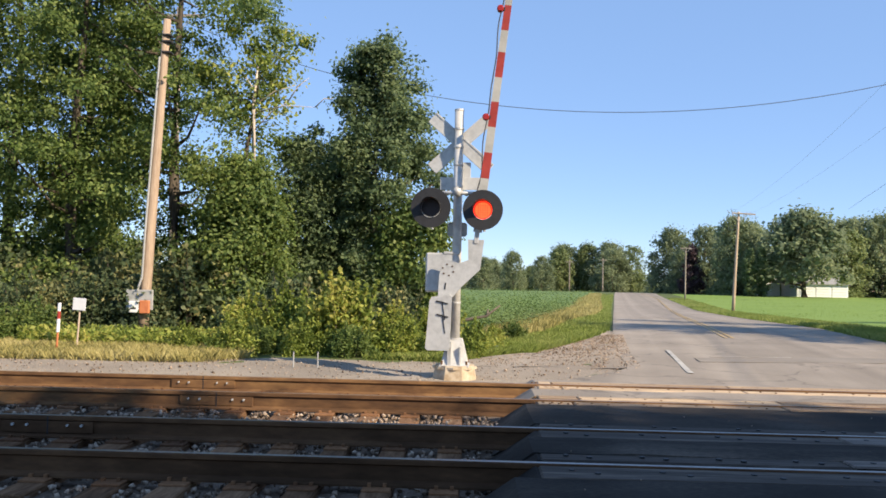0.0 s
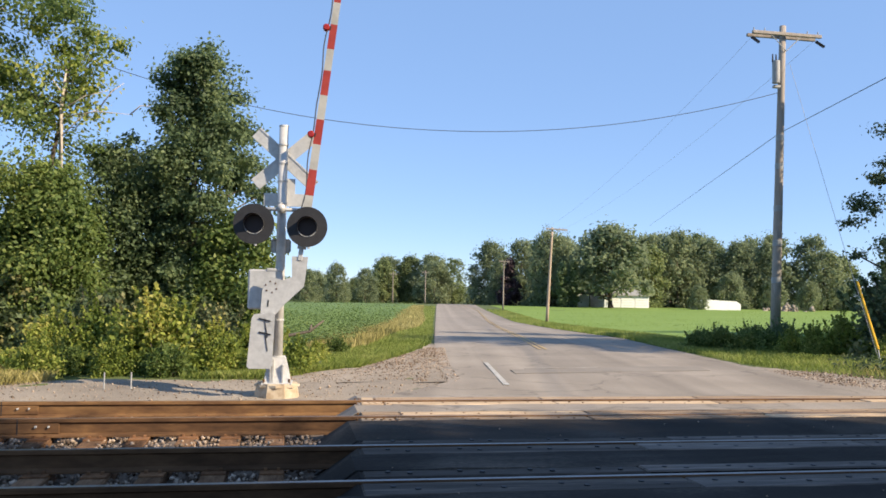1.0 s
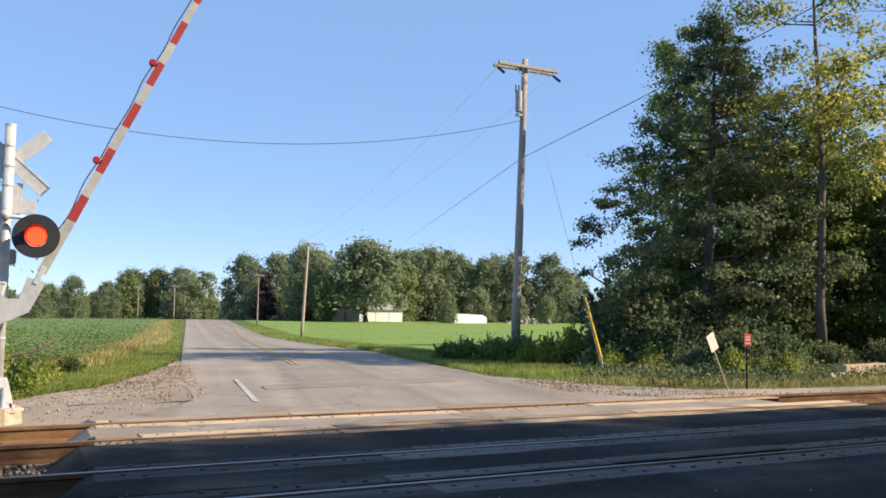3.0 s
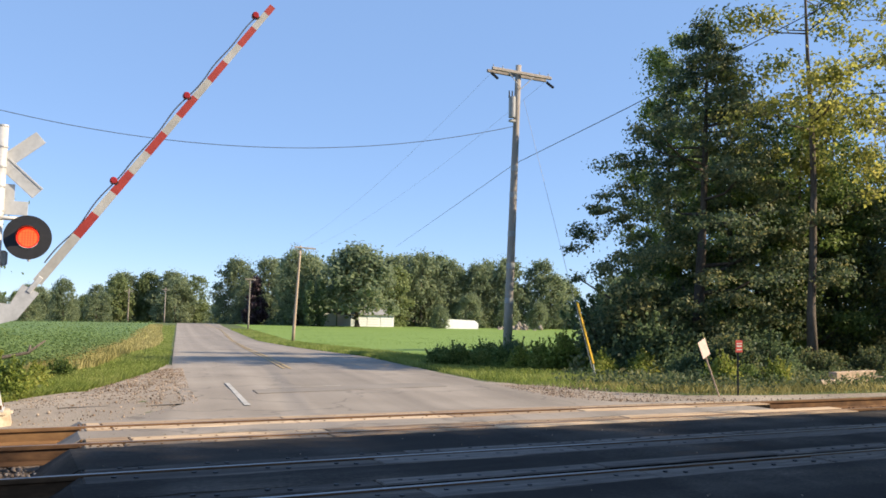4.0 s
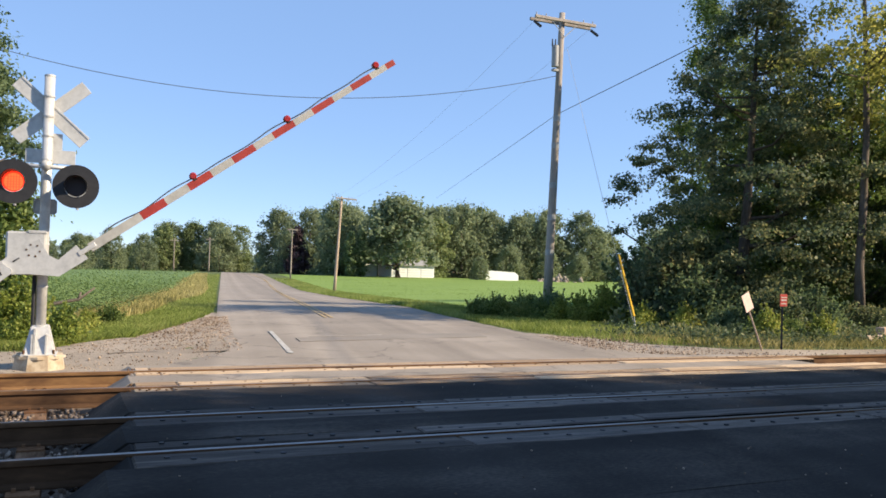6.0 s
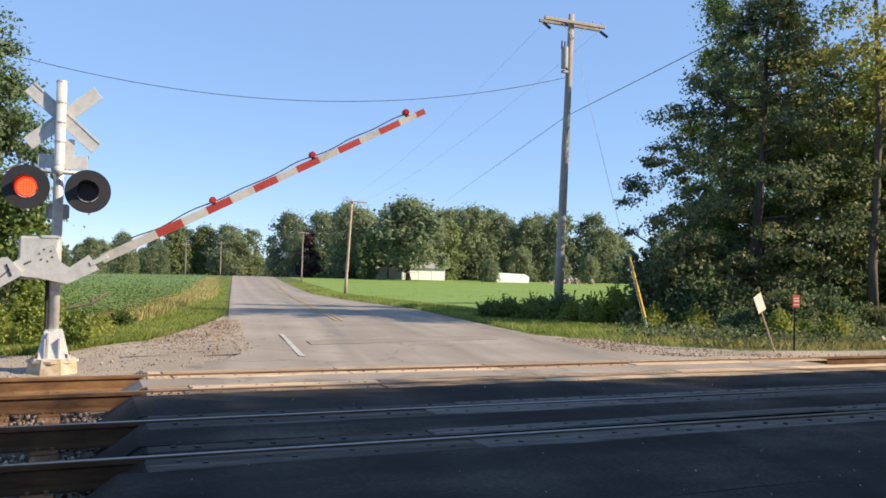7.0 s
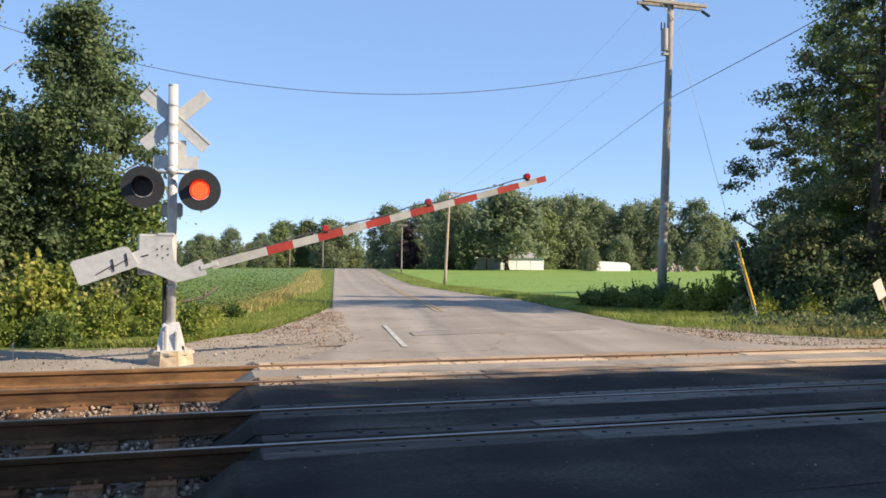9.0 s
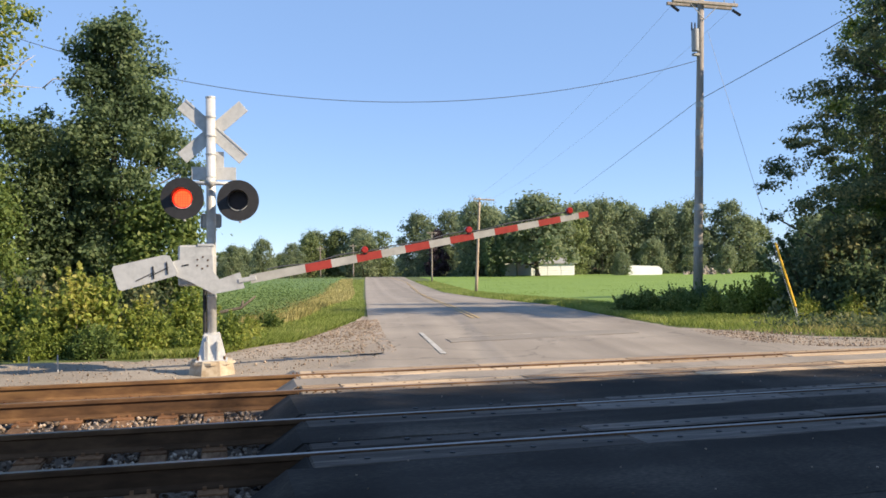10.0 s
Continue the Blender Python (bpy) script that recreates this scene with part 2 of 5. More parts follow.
GRASS = leafy("grass_blades", (0.15, 0.2, 0.04), (0.27, 0.33, 0.075), (0.42, 0.42, 0.15), 0.5, 0.65, 0.3)
GRASS_DRY = leafy("dry_grass", (0.2, 0.19, 0.06), (0.38, 0.33, 0.12), (0.54, 0.46, 0.21), 0.3, 0.7, 0.5)
CROP = leafy("crop_leaves", (0.13, 0.195, 0.06), (0.175, 0.25, 0.08), (0.225, 0.3, 0.105), 0.3, 0.65, 0.1)
LEAF_A = leafy("leaf_mid_green", (0.055, 0.095, 0.026), (0.15, 0.215, 0.058), (0.33, 0.38, 0.115), 0.5)
LEAF_B = leafy("leaf_dark_green", (0.075, 0.115, 0.058), (0.155, 0.215, 0.1), (0.3, 0.36, 0.165), 0.55)
# brown leaf tone; its light end also has warm sunlit highlights painted in
LEAF_R = leafy("leaf_dark_brown_and_sunlit", (0.055, 0.082, 0.042), (0.125, 0.17, 0.082), (0.38, 0.34, 0.14), 0.48, 0.55, 0.8)
LEAF_Y = leafy("leaf_yellow_green", (0.19, 0.21, 0.05), (0.36, 0.36, 0.085), (0.58, 0.51, 0.15), 0.68)
LEAF_P = leafy("leaf_purple", (0.02, 0.012, 0.016), (0.04, 0.022, 0.028), (0.07, 0.04, 0.045), 0.15)
# far leaves: distance haze is put into the colour, paler and greyer
LEAF_HAZED = leafy("leaf_hazed", (0.15, 0.185, 0.11), (0.24, 0.29, 0.16), (0.36, 0.40, 0.22), 0.55, 0.7, 0.08)
LEAF_HAZED2 = leafy("leaf_hazed_olive", (0.12, 0.15, 0.07), (0.2, 0.25, 0.10), (0.32, 0.36, 0.15), 0.45, 0.7, 0.08)
LEAF_BUSH = leafy("leaf_bramble", (0.1, 0.15, 0.03), (0.31, 0.37, 0.075), (0.55, 0.5, 0.14), 0.5, 0.55, 0.9)
BARK = material("tree_bark", [(0.3, (0.045, 0.035, 0.027)), (0.5, (0.11, 0.09, 0.07)), (0.75, (0.2, 0.17, 0.14))], 0.95, 6, 0.03, 0.7, 1, 0, 0.2, False, 0.2, (4, 4, 0.8))
DEADWOOD = material("dead_grey_wood", [(0.3, (0.34, 0.29, 0.24)), (0.7, (0.6, 0.53, 0.45))], 0.95, 6, 0.02, 0.5, 1)


# ---- builders ----
def link(name, bm, mat, parent=None, label="", smooth=False):
    me = bpy.data.meshes.new(name)
    bm.normal_update()
    bm.to_mesh(me)
    bm.free()
    for m in (mat if isinstance(mat, (list, tuple)) else [mat]):
        me.materials.append(m)
    if smooth:
        me.shade_smooth()
    ob = new(name, me)
    ob.parent = parent
    return tagged(ob, label)


def part(name, bm, mat, parent, label="", smooth=False):
    return link(name, bm, mat, parent, label, smooth)


def empty(name, m, label, category, group="", kind=""):
    ob = new(name)
    ob.matrix_basis = m
    return tagged(ob, label, category, group, kind)


def box(x0, x1, y0, y1, z0, z1, bevel=0.0, bm=None, m=None):
    bm = bm or bmesh.new()
    r = bmesh.ops.create_cube(bm, size=1.0)
    vs = r["verts"]
    for v in vs:
        v.co = Vector((x0 + (v.co.x + 0.5) * (x1 - x0), y0 + (v.co.y + 0.5) * (y1 - y0), z0 + (v.co.z + 0.5) * (z1 - z0)))
        if m:
            v.co = m @ v.co
    if bevel:
        es = list({e for v in vs for e in v.link_edges})
        bmesh.ops.bevel(bm, geom=es, offset=bevel, segments=1, affect="EDGES")
    return bm


def tube(a, b, r0, r1=None, n=12, bm=None, caps=True):
    bm = bm or bmesh.new()
    a, b = Vector(a), Vector(b)
    q = (b - a).to_track_quat("Z", "Y").to_matrix().to_4x4()
    bmesh.ops.create_cone(bm, cap_ends=caps, segments=n, radius1=r0, radius2=r0 if r1 is None else r1, depth=(b - a).length,
                          matrix=Matrix.Translation((a + b) / 2) @ q)
    return bm


def limb(points, radii, n=8, bm=None):
    """A tapered bent branch through points."""
    bm = bm or bmesh.new()
    rings = []
    for k, p in enumerate(points):
        p = Vector(p)
        d = (Vector(points[min(k + 1, len(points) - 1)]) - Vector(points[max(k - 1, 0)])).normalized()
        q = d.to_track_quat("Z", "Y").to_matrix()
        rings.append([bm.verts.new(p + q @ Vector((math.cos(2 * math.pi * i / n) * radii[k], math.sin(2 * math.pi * i / n) * radii[k], 0))) for i in range(n)])
    for r0, r1 in zip(rings, rings[1:]):
        for i in range(n):
            bm.faces.new((r0[i], r0[(i + 1) % n], r1[(i + 1) % n], r1[i]))
    bm.faces.new(rings[0][::-1])
    bm.faces.new(rings[-1])
    return bm


def plate(points, y0, y1, bm=None):
    """An upright plate from an outline in x and z, between two y."""
    bm = bm or bmesh.new()
    f = [bm.verts.new((x, y0, z)) for x, z in points]
    b = [bm.verts.new((x, y1, z)) for x, z in points]
    bm.faces.new(f)
    bm.faces.new(b[::-1])
    n = len(points)
    for i in range(n):
        bm.faces.new((f[i], b[i], b[(i + 1) % n], f[(i + 1) % n]))
    bmesh.ops.recalc_face_normals(bm, faces=bm.faces)
    return bm


def raw_mesh(name, verts, faces, mats):
    """A mesh from numpy arrays; faces all of one length."""
    me = bpy.data.meshes.new(name)
    n, k = faces.shape
    me.vertices.add(len(verts))
    me.vertices.foreach_set("co", np.ascontiguousarray(verts, dtype=np.float32).ravel())
    me.loops.add(n * k)
    me.loops.foreach_set("vertex_index", np.ascontiguousarray(faces, dtype=np.int32).ravel())
    me.polygons.add(n)
    me.polygons.foreach_set("loop_start", np.arange(0, n * k, k, dtype=np.int32))
    me.update(calc_edges=True)
    for m in mats:
        me.materials.append(m)
    return me


PROFILE_Y = [-400, -20, 4.6, 5.2, 12.3, 12.9, 16, 20, 30, 50, 75, 120, 165, 200, 260, 400, 3000]
PROFILE_Z = [-0.06, -0.06, -0.06, -0.33, -0.33, -0.17, -0.13, -0.13, -0.15, -0.6, -1.1, -1.15, -1.0, -1.35, -2.2, -3, -3]


def ground_z(y):
    return np.interp(y, PROFILE_Y, PROFILE_Z)


def strip(name, ys, left, right, dz, mat, nx=8, rough=0.0, seed=0):
    """A sheet that follows the ground, between two edges given as pairs of y and x."""
    ys = np.asarray(ys, float)
    rng = np.random.default_rng(seed)
    xl, xr = np.interp(ys, *zip(*left)), np.interp(ys, *zip(*right))
    s = np.linspace(0, 1, nx)
    x = xl[:, None] + (xr - xl)[:, None] * s
    y = np.repeat(ys[:, None], nx, 1)
    z = ground_z(y) + dz + rough * rng.normal(size=y.shape)
    v = np.stack([x, y, z], -1).reshape(-1, 3)
    i = np.arange((len(ys) - 1) * nx).reshape(len(ys) - 1, nx)[:, :-1].ravel()
    f = np.stack([i, i + 1, i + nx + 1, i + nx], -1)
    ob = new(name, raw_mesh(name, v, f, [mat]))
    ob.data.shade_smooth()
    return ob


def turns(n, rng):
    """n random rotations as matrices."""
    q = rng.normal(size=(n, 4))
    q /= np.linalg.norm(q, axis=1)[:, None]
    w, x, y, z = q.T
    return np.stack([np.stack([1 - 2 * (y * y + z * z), 2 * (x * y - z * w), 2 * (x * z + y * w)], -1),
                     np.stack([2 * (x * y + z * w), 1 - 2 * (x * x + z * z), 2 * (y * z - x * w)], -1),
                     np.stack([2 * (x * z - y * w), 2 * (y * z + x * w), 1 - 2 * (x * x + y * y)], -1)], 1)


def leaves(name, places, size, mat, rng, flat=0.5, long=1.6, out=None):
    """A leaf at each place: a folded rhomb, turned at random but more often lying flat or facing out of its spray."""
    n = len(places)
    r = turns(n, rng)
    nrm = r[:, :, 2] * 0.75 + np.array([0, 0, flat]) + (0 if out is None else out)
    nrm /= np.linalg.norm(nrm, axis=1)[:, None]
    u = np.cross(nrm, r[:, :, 0])
    u /= np.linalg.norm(u, axis=1)[:, None] + 1e-9
    w = np.cross(nrm, u)
    s = size * rng.uniform(0.6, 1.3, n)[:, None]
    v = np.stack([places - u * s * long / 2, places + w * s * 0.5 + nrm * s * 0.12, places + u * s * long / 2, places - w * s * 0.5 + nrm * s * 0.12], 1)
    return raw_mesh(name, v.reshape(-1, 3), np.arange(4 * n).reshape(n, 4), [mat])


def bough_clumps(h0, h1, radius, shape, n, rng, boughs, lean=0.0):
    """Centres of leafy sprays strung along drooping boughs, with gaps between the boughs."""
    f = (np.arange(boughs) + rng.uniform(0, 1, boughs)) / boughs
    a = np.arange(boughs) * 2.4 + rng.normal(size=boughs) * 0.35
    reach = radius * np.array([shape(q) for q in f]) * rng.uniform(0.72, 1.14, boughs)
    share = reach + 0.35 * radius
    b = rng.choice(boughs, n, p=share / share.sum())
    t = rng.uniform(0.08, 1, n) ** 0.62
    rad = reach[b] * t
    ang = a[b] + rng.normal(size=n) * 0.34 * (1.15 - 0.6 * t)
    z = h0 + (h1 - h0) * f[b] + rad * 0.22 - rad * t * 0.26 + rng.normal(size=n) * 0.13
    return np.stack([rad * np.cos(ang) + lean * f[b], rad * np.sin(ang), np.maximum(z, 0.15)], -1)


def crown_clumps(h0, h1, radius, shape, n, rng, lean=0.0, thin=0.0):
    """Centres of leafy sprays in a crown from h0 to h1, fuller towards its skin. shape(f) is the width at a share f of the height."""
    f = rng.uniform(0, 1, n)
    swap = rng.uniform(0, 1, n) < thin * np.clip((f - 0.45) * 2.2, 0, 1)
    f = np.where(swap, f * 0.55, f)
    a = rng.uniform(0, 2 * math.pi, n)
    lobes = 0.97 + 0.22 * np.sin(3 * a + 9 * f + rng.uniform(0, 6)) + 0.16 * np.sin(5 * a - 14 * f + rng.uniform(0, 6))
    rad = radius * np.array([shape(q) for q in f]) * np.minimum(lobes, 1.12) * np.sqrt(rng.uniform(0.15, 1.0, n))
    return np.stack([rad * np.cos(a) + lean * f, rad * np.sin(a), h0 + (h1 - h0) * f], -1)


def oval(f):
    return math.sqrt(max(0.0, 1 - (2 * f - 0.9) ** 2 / 1.25))


def cone_shape(f):
    return (1 - f) ** 0.75 * min(1, 0.55 + 3 * f)


def column(f):
    return min(1.0, 0.75 + f) * (1 - max(0, f - 0.7) / 0.3 * 0.65)


def tree_meshes(h0, h1, radius, shape, clumps, per, size, mat, seed, spray=0.55, trunk=0.18, lean=0.0, bark=None, droop=0.55, thin=0.0, boughs=0):
    """Meshes of a tree's trunk with limbs, and of its crown."""
    rng = np.random.default_rng(seed)
    c = bough_clumps(h0, h1, radius, shape, clumps, rng, boughs, lean) if boughs else crown_clumps(h0, h1, radius, shape, clumps, rng, lean, thin)
    sp = spray * rng.uniform(0.5, 1.3, clumps)
    pts = np.repeat(c, per, 0) + rng.normal(size=(clumps * per, 3)) * np.repeat(sp, per)[:, None] * np.array([0.6, 0.6, 0.6 * droop + 0.1])
    pts[:, 2] = np.maximum(pts[:, 2], 0.05)
    off = pts - np.repeat(c, per, 0)
    off /= np.linalg.norm(off, axis=1)[:, None] + 1e-6
    crown = leaves("crown", pts, size, mat, rng, 0.45, 1.6, off * 0.8)
    steps = 7
    path = [(0.07 * trunk * 8 * math.sin(seed + k) * (k > 0) + lean * max(0.0, (k / steps)), 0.06 * trunk * 8 * math.cos(seed * 1.7 + k) * (k > 0), h1 * 0.93 * k / steps) for k in range(steps + 1)]
    bm = limb(path, [trunk * (1.25 if k == 0 else 1 - 0.9 * k / steps) for k in range(steps + 1)], 9)
    for i in rng.choice(clumps, min(26, clumps), replace=False):
        p = Vector(c[i])
        k = max(0.08, min(0.9, (p.z - 0.35 * math.hypot(p.x, p.y)) / (h1 * 0.93)))
        j = min(steps - 1, int(k * steps))
        o = Vector(path[j]).lerp(Vector(path[j + 1]), k * steps - j)
        r = trunk * (1 - 0.85 * k) * 0.5
        mid = o.lerp(p, 0.5) + Vector((0, 0, -0.12 * (p - o).length))
        limb([o, mid, p], [r, r * 0.6, r * 0.2], 5, bm)
    me = bpy.data.meshes.new("trunk")
    bm.to_mesh(me)
    bm.free()
    me.materials.append(bark or BARK)
    me.shade_smooth()
    return me, crown


def tree(name, meshes, m, label, group="", category="tree"):
    ob = empty(name, m, label, category, group)
    for n, me in zip(("trunk", "crown"), meshes):
        p = new(n, me)
        p.parent = ob
    return ob


def blades(name, x, y, height, width, mat, rng, lift=0.0, bend=0.35):
    """Grass: a thin bent blade at each place."""
    n = len(x)
    z = ground_z(y) + lift
    h = height * rng.uniform(0.5, 1.25, n)
    a = rng.uniform(0, 2 * math.pi, n)
    wx, wy = np.cos(a) * width, np.sin(a) * width
    bx, by = -np.sin(a) * h * bend * rng.uniform(-1, 1, n), np.cos(a) * h * bend * rng.uniform(-1, 1, n)
    v = np.stack([np.stack([x - wx, y - wy, z], -1), np.stack([x + wx, y + wy, z], -1), np.stack([x + wx * 0.7 + bx * 0.4, y + wy * 0.7 + by * 0.4, z + h * 0.6], -1), np.stack([x + bx, y + by, z + h], -1)], 1)
    return raw_mesh(name, v.reshape(-1, 3), np.arange(4 * n).reshape(n, 4), [mat])


def stones(name, x, y, z, size, mat, rng):
    """Broken stones: a lumpy octahedron at each place."""
    n = len(x)
    o = np.array([[1, 0, 0], [-1, 0, 0], [0, 1, 0], [0, -1, 0], [0, 0, 1], [0, 0, -1]], float)
    f = np.array([[0, 2, 4], [2, 1, 4], [1, 3, 4], [3, 0, 4], [2, 0, 5], [1, 2, 5], [3, 1, 5], [0, 3, 5]])
    s = size * rng.uniform(0.5, 1.25, (n, 1, 1)) * rng.uniform(0.65, 1.25, (n, 6, 1))
    v = np.einsum("nij,vj->nvi", turns(n, rng), o) * s + np.stack([x, y, z], -1)[:, None]
    return raw_mesh(name, v.reshape(-1, 3), (f[None] + 6 * np.arange(n)[:, None, None]).reshape(-1, 3), [mat])


def catenary(a, b, sag, n=24):
    a, b = Vector(a), Vector(b)
    return [a.lerp(b, k / n) - Vector((0, 0, 4 * sag * (k / n) * (1 - k / n))) for k in range(n + 1)]


def cable(name, runs, r, label, mat=None, parent=None, category="cable"):
    cu = bpy.data.curves.new(name, "CURVE")
    cu.dimensions, cu.bevel_depth, cu.bevel_resolution = "3D", r, 1
    for pts in runs:
        s = cu.splines.new("POLY")
        s.points.add(len(pts) - 1)
        for p, q in zip(s.points, pts):
            p.co = (*q, 1)
    me = bpy.data.meshes.new_from_object(bpy.data.objects.new("tmp", cu))
    me.materials.clear()
    me.materials.append(mat or WIRE)
    ob = new(name, me)
    ob.parent = parent
    return tagged(ob, label, "" if parent else category)


# ---- ground and road ----
def fine_steps():
    return sorted(set([-400, -100, -20, 0, 4.6, 4.9, 5.2, 8, 10, 12.3, 12.6, 12.9, *np.arange(13.5, 40, 0.75), *np.arange(40, 210, 4), 220, 240, 260, 300, 400, 800, 3000]))


tagged(strip("ground", fine_steps(), [(-400, -3000), (3000, -3000)], [(-400, 3000), (3000, 3000)], 0.0, GROUND, 201), "rough turf and weeds over soil", "ground", "", "structure")

ROAD_L = [(-60, -1.5), (12.9, 1.0), (13.4, 1.6), (15.1, 2.75), (17.3, 2.95), (26.4, 4.3), (61, 10.0), (146, 24.1), (165, 27.3), (300, 50)]
ROAD_R = [(-60, 12.5), (12.9, 12.4), (13.4, 10.9), (14.5, 10.1), (19, 10.45), (24.6, 11.2), (50, 15.1), (83, 20.8), (147, 32.0), (165, 35.2), (300, 58)]
tagged(strip("road", [12.3, 12.6, 12.9, *np.arange(13.2, 40, 0.6), *np.arange(40, 262, 3)], ROAD_L, ROAD_R, 0.03, ASPHALT, 13, 0.004, 3), "worn grey asphalt country road with patches", "road", "", "structure")
tagged(strip("road_near", [-60, -30, -10, 0, 3, 4.6], [(-60, -1.5), (4.6, 0.1)], [(-60, 12.5), (4.6, 12.6)], 0.035, ASPHALT_SHADED, 9), "asphalt road before the tracks in a shade-darkened colour", "road", "", "structure")

FIELD_L_R = [(20, 1.0), (23, 1.2), (30, 2.4), (44, 4.3), (70, 8.0), (110, 14.2), (146, 20.5), (170, 24)]
tagged(strip("crop_field", [22, 24, 27, *np.arange(30, 172, 4)], [(22, -60), (170, -160)], FIELD_L_R, 0.03, CROPSOIL, 40, 0.02, 5), "green bean crop in rows", "field", "", "structure")
tagged(strip("meadow", [23, 25, 27, *np.arange(30, 172, 4)], [(23, 13), (50, 17.6), (83, 23.8), (147, 35.4), (172, 39)], [(23, 26), (30, 60), (60, 140), (172, 240)], 0.03, HAY, 40, 0.015, 6), "bright green mown meadow", "field", "", "structure")

tagged(strip("gravel_path", [12.35, 12.6, 12.9, 13.3, 13.8, 14.3, 14.8, 15.3], [(12, -40), (15.3, -40)], [(12.35, 0.9), (12.9, 1.0), (13.3, 1.5), (15.3, 2.8)], 0.02, GRAVEL, 90, 0.012, 7), "pale dusty gravel path beside the rails", "gravel", "", "structure")
tagged(strip("gravel_shoulder", np.arange(14.9, 26, 0.4), [(14.9, -1.2), (15.3, -0.6), (16.3, 0.1), (17.6, 1.3), (20.6, 2.5), (24, 3.6), (26, 4.1)], ROAD_L, 0.024, GRAVEL, 14, 0.012, 8), "loose brown gravel shoulder", "gravel", "", "structure")
tagged(strip("gravel_verge", np.arange(12.35, 18, 0.4), [(12, 11.4), (12.9, 12.2), (13.4, 10.7), (14.5, 9.9), (18, 10.2)], [(12, 26), (13.2, 26), (13.6, 14), (15, 11.8), (18, 10.5)], 0.022, GRAVEL, 24, 0.012, 9), "loose grey gravel at the road edge", "gravel", "", "structure")
for n, (xa, xb) in enumerate(((-60, 0.6), (12.2, 60))):
    tagged(strip("track_bed", [4.7, 5.0, 5.3, 6, 7, 8, 9, 10, 11, 12, 12.4], [(0, xa), (20, xa)], [(0, xb), (20, xb)], 0.03, BED, 160, 0.02, 10 + n), "dark bed of crushed stone ballast", "ballast", "", "structure")


def flat_paint(name, pts, mat, label, lift=0.036):
    bm = bmesh.new()
    vs = [bm.verts.new((x, y, ground_z(y) + lift + t)) for t in (0, 0.004) for x, y in pts]
    n = len(pts)
    bm.faces.new(vs[n:])
    for i in range(n):
        bm.faces.new((vs[i], vs[(i + 1) % n], vs[n + (i + 1) % n], vs[n + i]))
    bmesh.ops.recalc_face_normals(bm, faces=bm.faces)
    return tagged(link(name, bm, mat), label, "road marking", "", "structure")


flat_paint("white_line", [(3.59, 14.45), (3.69, 14.4), (4.29, 18.75), (4.21, 18.8)], PAINT_W, "short worn white edge line on asphalt", 0.044)
flat_paint("stop_bar", [(4.75, 17.2), (6.5, 17.56), (6.5, 17.68), (4.75, 17.32)], PAINT_FADED, "faded white stop bar on asphalt", 0.044)
flat_paint("tar_patch", [(4.3, 16.3), (8.8, 17.0), (9.0, 18.0), (7.4, 17.9), (4.4, 17.1)], PATCH, "dark tar patch in the road")
for a, b in (((7.0, 23.5), (8.1, 30)), ((8.1, 30), (12.1, 50)), ((12.1, 50), (17.2, 75)), ((17.2, 75), (26.3, 122)), ((26.3, 122), (32, 163))):
    for o in (-0.09, 0.09):
        flat_paint("centre_line", [(a[0] + o - 0.045, a[1]), (a[0] + o + 0.045, a[1]), (b[0] + o + 0.045, b[1]), (b[0] + o - 0.045, b[1])], PAINT_Y, "faded double yellow centre line", 0.042)

# ---- tracks ----
RAIL_Y = {"D": 6.725, "C": 8.245, "B": 10.35, "A": 11.85}
RAIL_Z = {"D": 0.0, "C": 0.0, "B": -0.03, "A": -0.03}
HEAD = [(-0.036, -0.012), (-0.03, 0.0), (0.03, 0.0), (0.036, -0.012), (0.036, -0.042), (0.011, -0.058), (-0.011, -0.058), (-0.036, -0.042)]
WEB = [(-0.0105, -0.055), (0.0105, -0.055), (0.009, -0.175), (-0.009, -0.175)]
FOOT = [(-0.009, -0.168), (0.009, -0.168), (0.075, -0.195), (0.075, -0.21), (-0.075, -0.21), (-0.075, -0.195)]


def extruded(profile, y0, z0, top=()):
    bm = bmesh.new()
    rings = [[bm.verts.new((x, y0 + u, z0 + w)) for u, w in profile] for x in (-60, -20, 0, 20, 60)]
    n = len(profile)
    for r0, r1 in zip(rings, rings[1:]):
        for i in range(n):
            f = bm.faces.new((r0[i], r1[i], r1[(i + 1) % n], r0[(i + 1) % n]))
            f.material_index = 1 if i in top else 0
    bm.faces.new(rings[0])
    bm.faces.new(rings[-1][::-1])
    bmesh.ops.recalc_face_normals(bm, faces=bm.faces)
    return bm


def rail(key, dull):
    y0, z0 = RAIL_Y[key], RAIL_Z[key]
    side = RAIL_RUST if dull else RAIL_DARK
    ob = empty("rail", pose(0, 0, 0), "rusty steel rail with a dull worn head" if dull else "grimy steel rail with a bright polished head", "rail", "rails of the two tracks")
    part("rail_head", extruded(HEAD, y0, z0, (1,)), [side, RAIL_HEAD_DULL if dull else RAIL_HEAD], ob)
    part("web", extruded(WEB, y0, z0), side, ob)
    part("foot", extruded(FOOT, y0, z0), side, ob)
    return ob


rails = {k: rail(k, k in "AB") for k in RAIL_Y}
